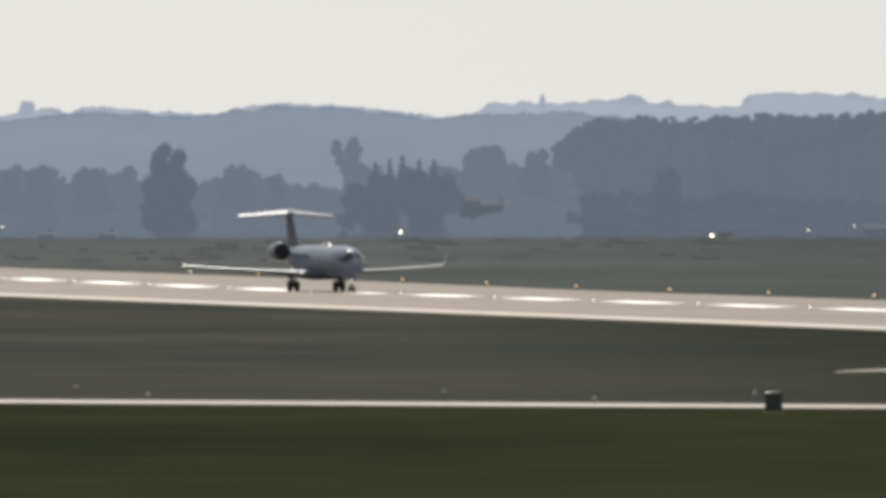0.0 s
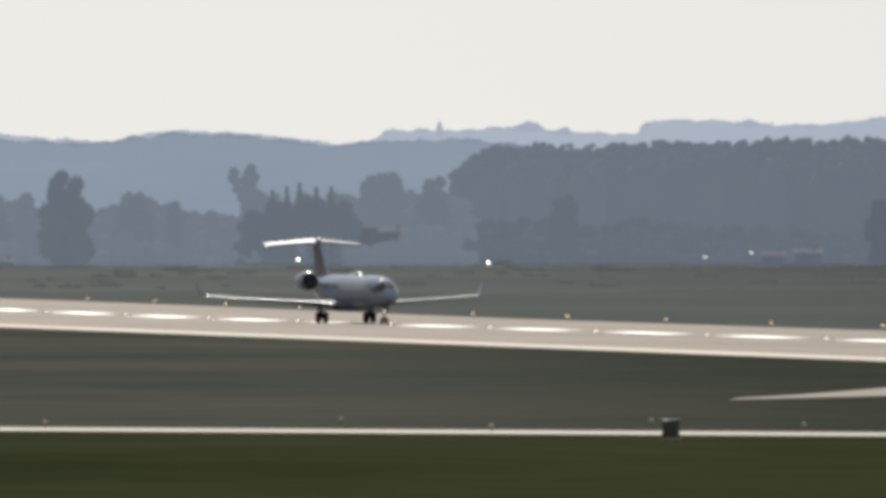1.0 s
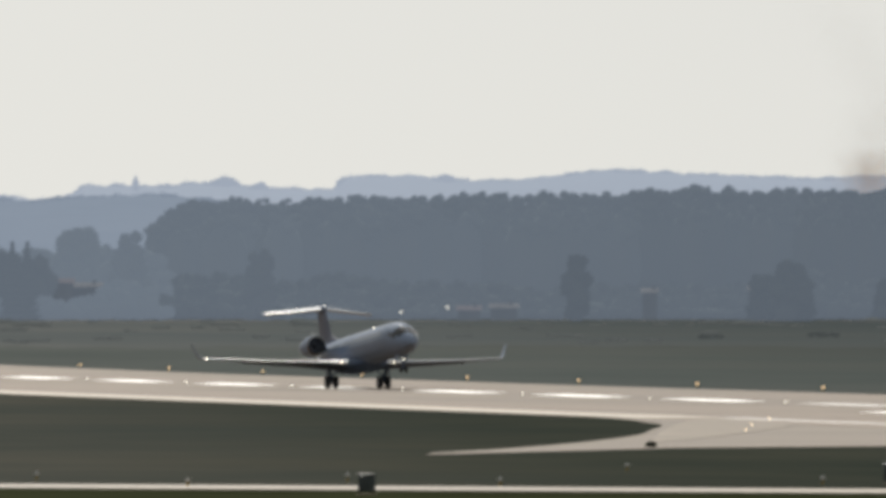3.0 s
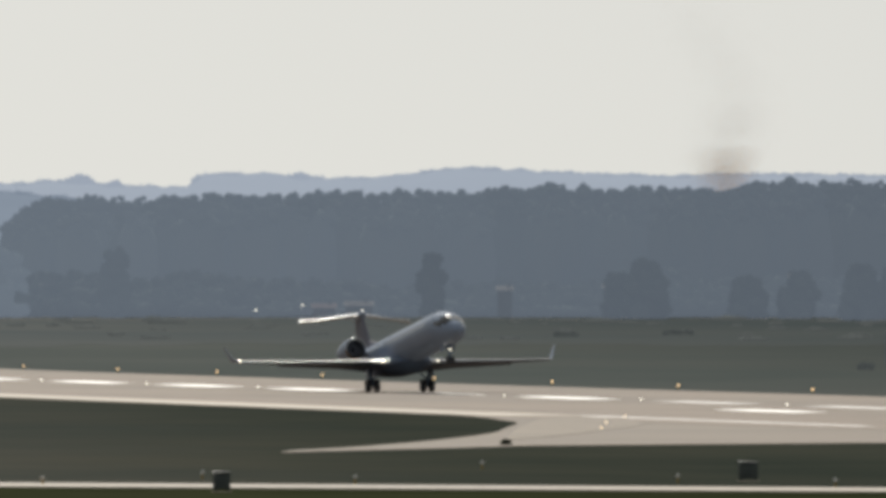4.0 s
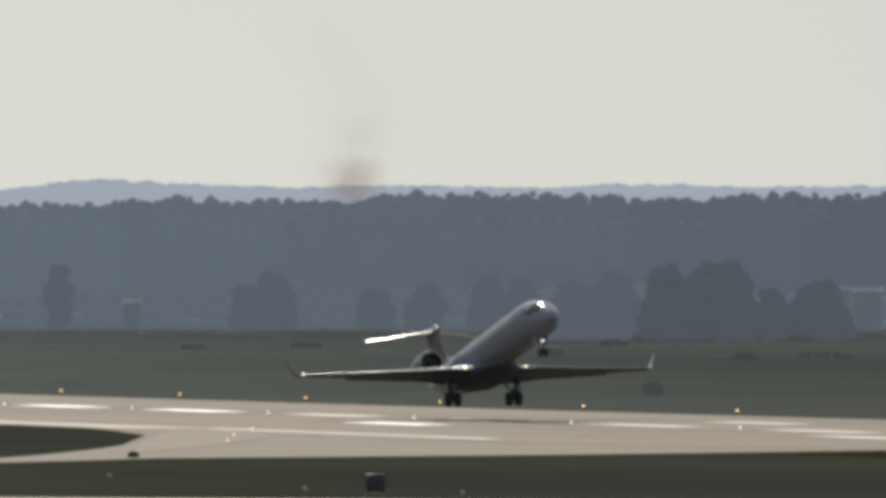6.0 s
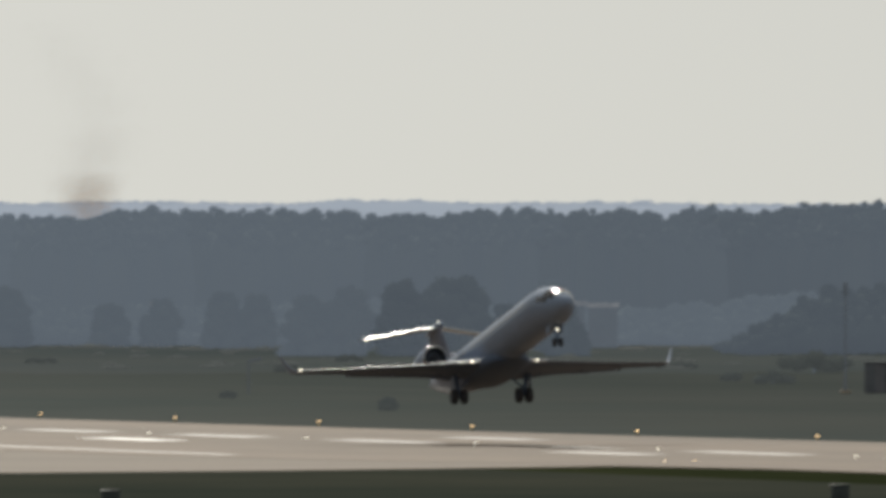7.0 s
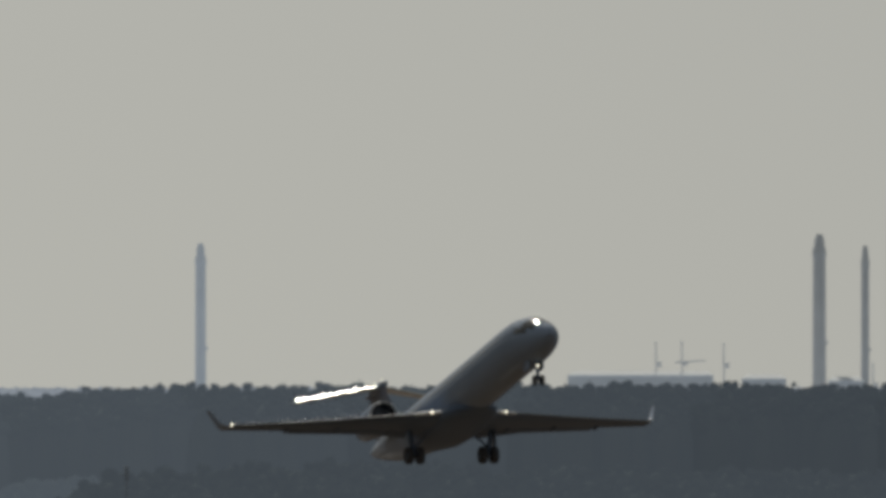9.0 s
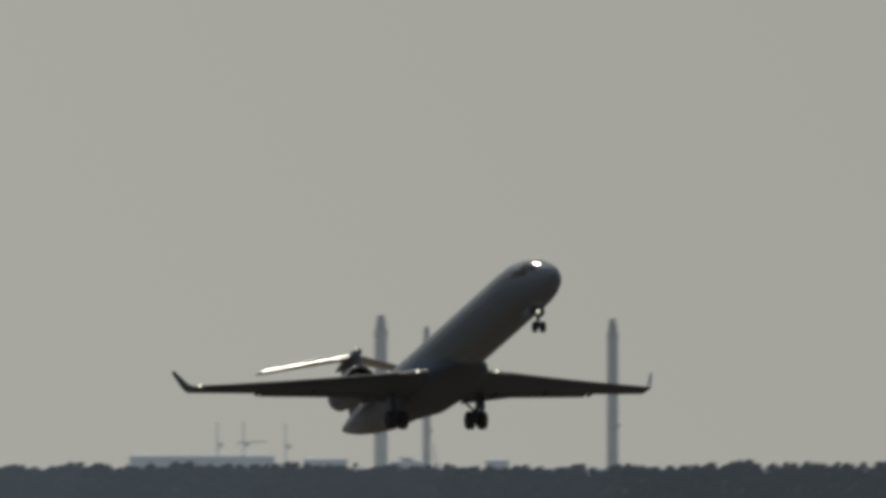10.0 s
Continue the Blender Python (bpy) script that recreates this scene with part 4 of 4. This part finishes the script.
def shed():
    d = 1920.0
    u, w = 3680, 90 * d / F
    thing = empty("equipment_shed", Matrix.Translation(at_range(u, d)) @ pose(0, 0, 0, 0, 0, -math.degrees(bearing(u))), "small dark shed with pale vertical panels in the grass", "shed")
    h = 2.95
    part("body", box(w, 2.4, h - 0.1, (0, 0, (h - 0.1) / 2), 0.03), SHEDWALL, thing, smooth=False)
    part("roof", box(w + 0.3, 2.8, 0.12, (0, 0, h - 0.04), 0.03), SHEDWALL, thing, smooth=False)
    for k in range(5):
        part("panel", box(w / 5 - 0.1, 0.08, h - 0.35, (-w / 2 + w / 5 * (k + 0.5), -1.23, (h - 0.2) / 2)), SHEDPALE if k in (1, 3) else SHEDWALL, thing, smooth=False)


shed()
mast = empty("mast", Matrix.Translation(at_range(3601, 1915.0)), "thin dark pole standing in the grass", "mast")
mh = height_at(310, 1915.0)
part("pole", tube((0, 0, 0), (0, 0, mh), 0.11, 0.07, 10), POST, mast)
part("head", box(0.34, 0.3, 1.3, (0, 0, mh - 0.6), 0.05), POST, mast)
part("base", box(0.8, 0.8, 0.3, (0, 0, 0.15), 0.04), CONCRETE, mast)
tmast = empty("windsock_post", Matrix.Translation(at_range(2545, 1900.0)), "short dark post with a bent arm in the meadow", "post")
part("pole", tube((0, 0, 0), (0, 0, 3.1), 0.08, 0.06, 10), POST, tmast)
part("arm", tube((-0.1, 0, 3.05), (1.2, 0, 3.35), 0.08, 0.14, 10), POST, tmast)


def marker_sign(u, v, w, h, label, legs=2):
    """A taxiway sign seen from behind, on short legs."""
    thing = empty("taxiway_sign", Matrix.Translation(on_ground(u, v)) @ pose(0, 0, 0, 0, 0, -math.degrees(bearing(u)) + 12), label, "sign", "taxiway signs")
    part("panel", box(w, 0.22, h - 0.12, (0, 0, 0.12 + (h - 0.12) / 2), 0.03), SIGN, thing)
    part("cap", box(w + 0.05, 0.27, 0.05, (0, 0, h + 0.01), 0.012), DARK, thing)
    for k in range(legs):
        part("leg", tube((w * (0.7 * k - 0.35), 0, 0), (w * (0.7 * k - 0.35), 0, 0.16), 0.035), DARK, thing)
    part("footing", box(w + 0.1, 0.45, 0.05, (0, 0, 0.02)), CONCRETE, thing, smooth=False)


for u, v, w, h in ((1369, 731, 0.70, 0.82), (2301, 712, 0.82, 0.84), (3931, 669, 1.38, 0.90), (3592, 700, 0.80, 0.80)):
    marker_sign(u, v, w, h, "dark taxiway sign seen from behind in the grass")


def taxi_lamp():
    thing = empty("taxiway_lamp", Matrix.Translation((0, 0, 0)), "small taxiway edge lamp with a pale glass", "taxiway lamp", "taxiway edge lamps")
    part("stem", tube((0, 0, 0), (0, 0, 0.24), 0.04, 0.04), YELLOW, thing)
    part("glass", lathe([(0.24, 0.04), (0.26, 0.09), (0.34, 0.09), (0.40, 0.03)], 12, "z"), PAINT, thing, "pale lamp glass")
    return thing


first = taxi_lamp()
spots = [on_ground(u, v) for u, v in ((262, 711), (785, 706), (1052, 718), (1335, 708), (135, 697), (1605, 716), (2176, 714), (1830, 690), (2455, 722))]
first.matrix_world = Matrix.Translation(spots[0])
for p in spots[1:]:
    copy_thing(first, Matrix.Translation(p))


def inset_light(u, v, z):
    thing = empty("inset_light", Matrix.Translation(on_ground(u, v) + Vector((0, 0, z))), "small lit light set into the pavement", "pavement light", "inset pavement lights")
    part("ring", lathe([(0, 0.12), (0.02, 0.11), (0.03, 0.06)], 12, "z"), DARK, thing)
    part("lens", lathe([(0.01, 0.06), (0.05, 0.05), (0.07, 0.015)], 12, "z"), LAMPGLASS, thing, "glowing lens")


for u, v, z in ((2040, 619, 0.05), (2050, 609, 0.05), (2082, 599, 0.06), (3282, 628, 0.06), (3334, 628, 0.06)):
    inset_light(u, v, z)
for k in range(-8, 12):
    y = DASH_Y - 50.0 * k - 25.0
    thing = empty("centreline_light", Matrix.Translation((RUN_X, y, 0.06 + between(RISE, y))), "small lit light set into the runway's centreline", "runway light", "centreline lights")
    part("ring", lathe([(0, 0.12), (0.02, 0.11), (0.03, 0.06)], 12, "z"), DARK, thing)
    part("lens", lathe([(0.01, 0.06), (0.06, 0.06), (0.09, 0.02)], 12, "z"), LAMPWHITE, thing, "glowing lens")


# ---- a car on the far road ----
CARPAINT = material("car_paint", (0.5, 0.51, 0.52), 0.4, scale=2, spread=0.05)
far_road = sheet("far_road", [tuple(at_range(u, d).xy) for u, d in ((-900, 3606), (6000, 3606), (6000, 3599), (-900, 3599))], 0.045, ASPHALT, "thin far asphalt road across the meadow", "road", depth=0.1)


def car():
    """Nose towards -x."""
    thing = empty("car", Matrix.Translation(at_range(1280, 3602.5, 0.045)), "small grey car with lit headlamps on the far road", "car")
    body = [(-2.1, 0.45, 0.55), (-2.05, 0.30, 0.72), (-1.0, 0.28, 0.92), (-0.35, 0.28, 1.38), (1.0, 0.28, 1.42), (1.75, 0.28, 1.0), (2.1, 0.32, 0.9), (2.12, 0.45, 0.6)]
    part("body", loft([[Vector((x, -0.82, a)), Vector((x, 0.82, a)), Vector((x, 0.70, b)), Vector((x, -0.70, b))] for x, a, b in body]), CARPAINT, thing, smooth=False)
    for sy in (-1, 1):
        part("side_window", box(1.7, 0.04, 0.36, (0.35, sy * 0.76, 1.12)), FARPOST, thing, smooth=False)
        part("headlamp", box(0.22, 0.24, 0.24, (-2.02, sy * 0.72, 0.66), 0.03), HEADLAMP, thing, "lit headlamp")
        for x in (-1.3, 1.35):
            w = part("wheel", lathe([(-0.1, 0.1), (-0.1, 0.28), (0, 0.31), (0.1, 0.28), (0.1, 0.1)], 16, "y"), FARPOST, thing, at=Matrix.Translation((x, sy * 0.74, 0.31)))
    return thing


far_car = car()


# ---- smoke over the forest ----
SMOKE = material("smoke", (0.93, 0.80, 0.70), 1.0, scale=5, spread=0.1, gloss=0.0)
SPECK_V = np.array([[1, 1, 1], [1, -1, -1], [-1, 1, -1], [-1, -1, 1]]) * 0.6
SPECK_F = np.array([[0, 1, 2], [0, 3, 1], [0, 2, 3], [1, 3, 2]])


BEND = ((-3, -0.3), (0, 0.0), (8, 0.6), (14, 3.4), (20, 3.2), (26, 1.4), (31, -2.0), (40, -6.5))          # height over the foot, drift to the side


def smoke_puff(lo, hi, wide0, wide1, count, name, mat):
    """One rigid length of the plume: a drifting crowd of fine specks; lo and hi count from its foot, in metres."""
    s = lo + (hi - lo) * RNG.beta(1.5, 1.7, count)
    wide = wide0 + (wide1 - wide0) * (s - lo) / (hi - lo)
    lump = RNG.integers(0, 14, count)          # denser knots in the smoke
    knots = RNG.normal(0, 0.75, (14, 2))
    x = (RNG.normal(0, 0.62, count) + knots[lump, 0]) * wide + np.interp(s, [b[0] for b in BEND], [b[1] for b in BEND])
    place = np.stack([x, (RNG.normal(0, 0.6, count) + knots[lump, 1]) * wide, s], 1)
    v = place[:, None, :] + SPECK_V[None] * (0.036 * RNG.uniform(0.7, 1.4, count))[:, None, None]
    fol = Foliage()
    fol.add(v.reshape(-1, 3), (np.arange(count)[:, None, None] * 4 + SPECK_F[None]).reshape(-1, 3))
    return fol.mesh(name, mat)


D_SMOKE = 4200.0
BROWN = material("brown_smoke", (0.95, 0.64, 0.44), 1.0, scale=5, spread=0.15, gloss=0.0)
plume_foot = at_range(2258, D_SMOKE, height_at(205, D_SMOKE))
plume = empty("smoke_plume", Matrix.Translation(plume_foot) @ pose(0, 0, 0, 0, 0, -math.degrees(bearing(2258))), "brownish smoke plume rising behind the forest", "smoke", kind="stuff")
PUFFS = []
for lo, hi, wide0, wide1, count, mat in ((-0.5, 10.5, 2.2, 3.4, 15000, BROWN), (2.0, 20.0, 3.6, 5.2, 8500, SMOKE), (12.0, 42.0, 5.0, 6.5, 7000, SMOKE)):
    PUFFS.append(part("puff", smoke_puff(lo, hi, wide0, wide1, count, "puff", mat), mat, plume))


# ---- what moves ----
# seconds, y of the main wheels, their height, pitch
FLIGHT = ((0, 1774.0, 0, 0), (0.5, 1738.0, 0, 0), (1, 1700.2, 0, 0), (1.5, 1663.8, 0, 0.2), (2, 1624.4, 0, 0.8), (2.5, 1586.2, 0.0, 2.1), (3, 1546.2, 0.10, 3.7), (4.5, 1427.0, 0.26, 7.3), (5, 1385.7, 0.32, 8.6),
          (5.75, 1325.0, 0.90, 9.3), (6.5, 1263.2, 1.88, 9.8), (7, 1221.5, 2.83, 10.2), (7.5, 1181.0, 3.98, 10.7), (8, 1138.2, 5.78, 11.1), (8.5, 1097.5, 7.90, 11.8), (9, 1054.7, 10.32, 12.1), (9.5, 1014.6, 12.88, 13.0), (10, 970.8, 15.97, 13.7))
YAW = ((0, 1.0), (4.5, 1.1), (6.5, 0.6), (7.5, 0.5), (8.5, 0.5), (10, 0.7))          # seconds, degrees that the nose points off the runway's line
BANK = ((0, 0), (3, 0), (4.5, 0.6), (6.5, 1.1), (7.5, 1.3), (8.5, 1.2), (9.5, 0), (10, 0))          # seconds, degrees of bank


def motions():
    walk(plane, [(t, pose(RUN_X, y, z + 0.07, -p, -between(BANK, t), between(YAW, t))) for t, y, z, p in FLIGHT])
    for gear in GEARS:
        walk(gear, [(t, pose(0, 0, -drop)) for t, drop in ((0, 0), (2.5, 0), (3, 0.10), (4.5, 0.26), (5, 0.30), (10, 0.30))])
    for hub, r in WHEELS:
        rows = []
        for k in range(0, 401):
            t = k * 0.025
            rows.append((t, Matrix.Translation(hub.location) @ pose(0, 0, 0, 80.0 * k)))
        walk(hub, rows)
    walk(far_car, [(t, Matrix.Translation(at_range(1280 - 213 * t, 3602.5, 0.045)) @ pose(0, 0, 0, 0, 0, -math.degrees(bearing(1280 - 213 * t)))) for t in (0, 2.5, 5, 7.5, 10)])
    for k, puff in enumerate(PUFFS):
        walk(puff, [(t, pose(0.03 * k * t, 0, 0.10 * (k + 1) * (t - 5), 0, 0, 0.8 * (k + 1) * t)) for t in (0, 5, 10)])


motions()
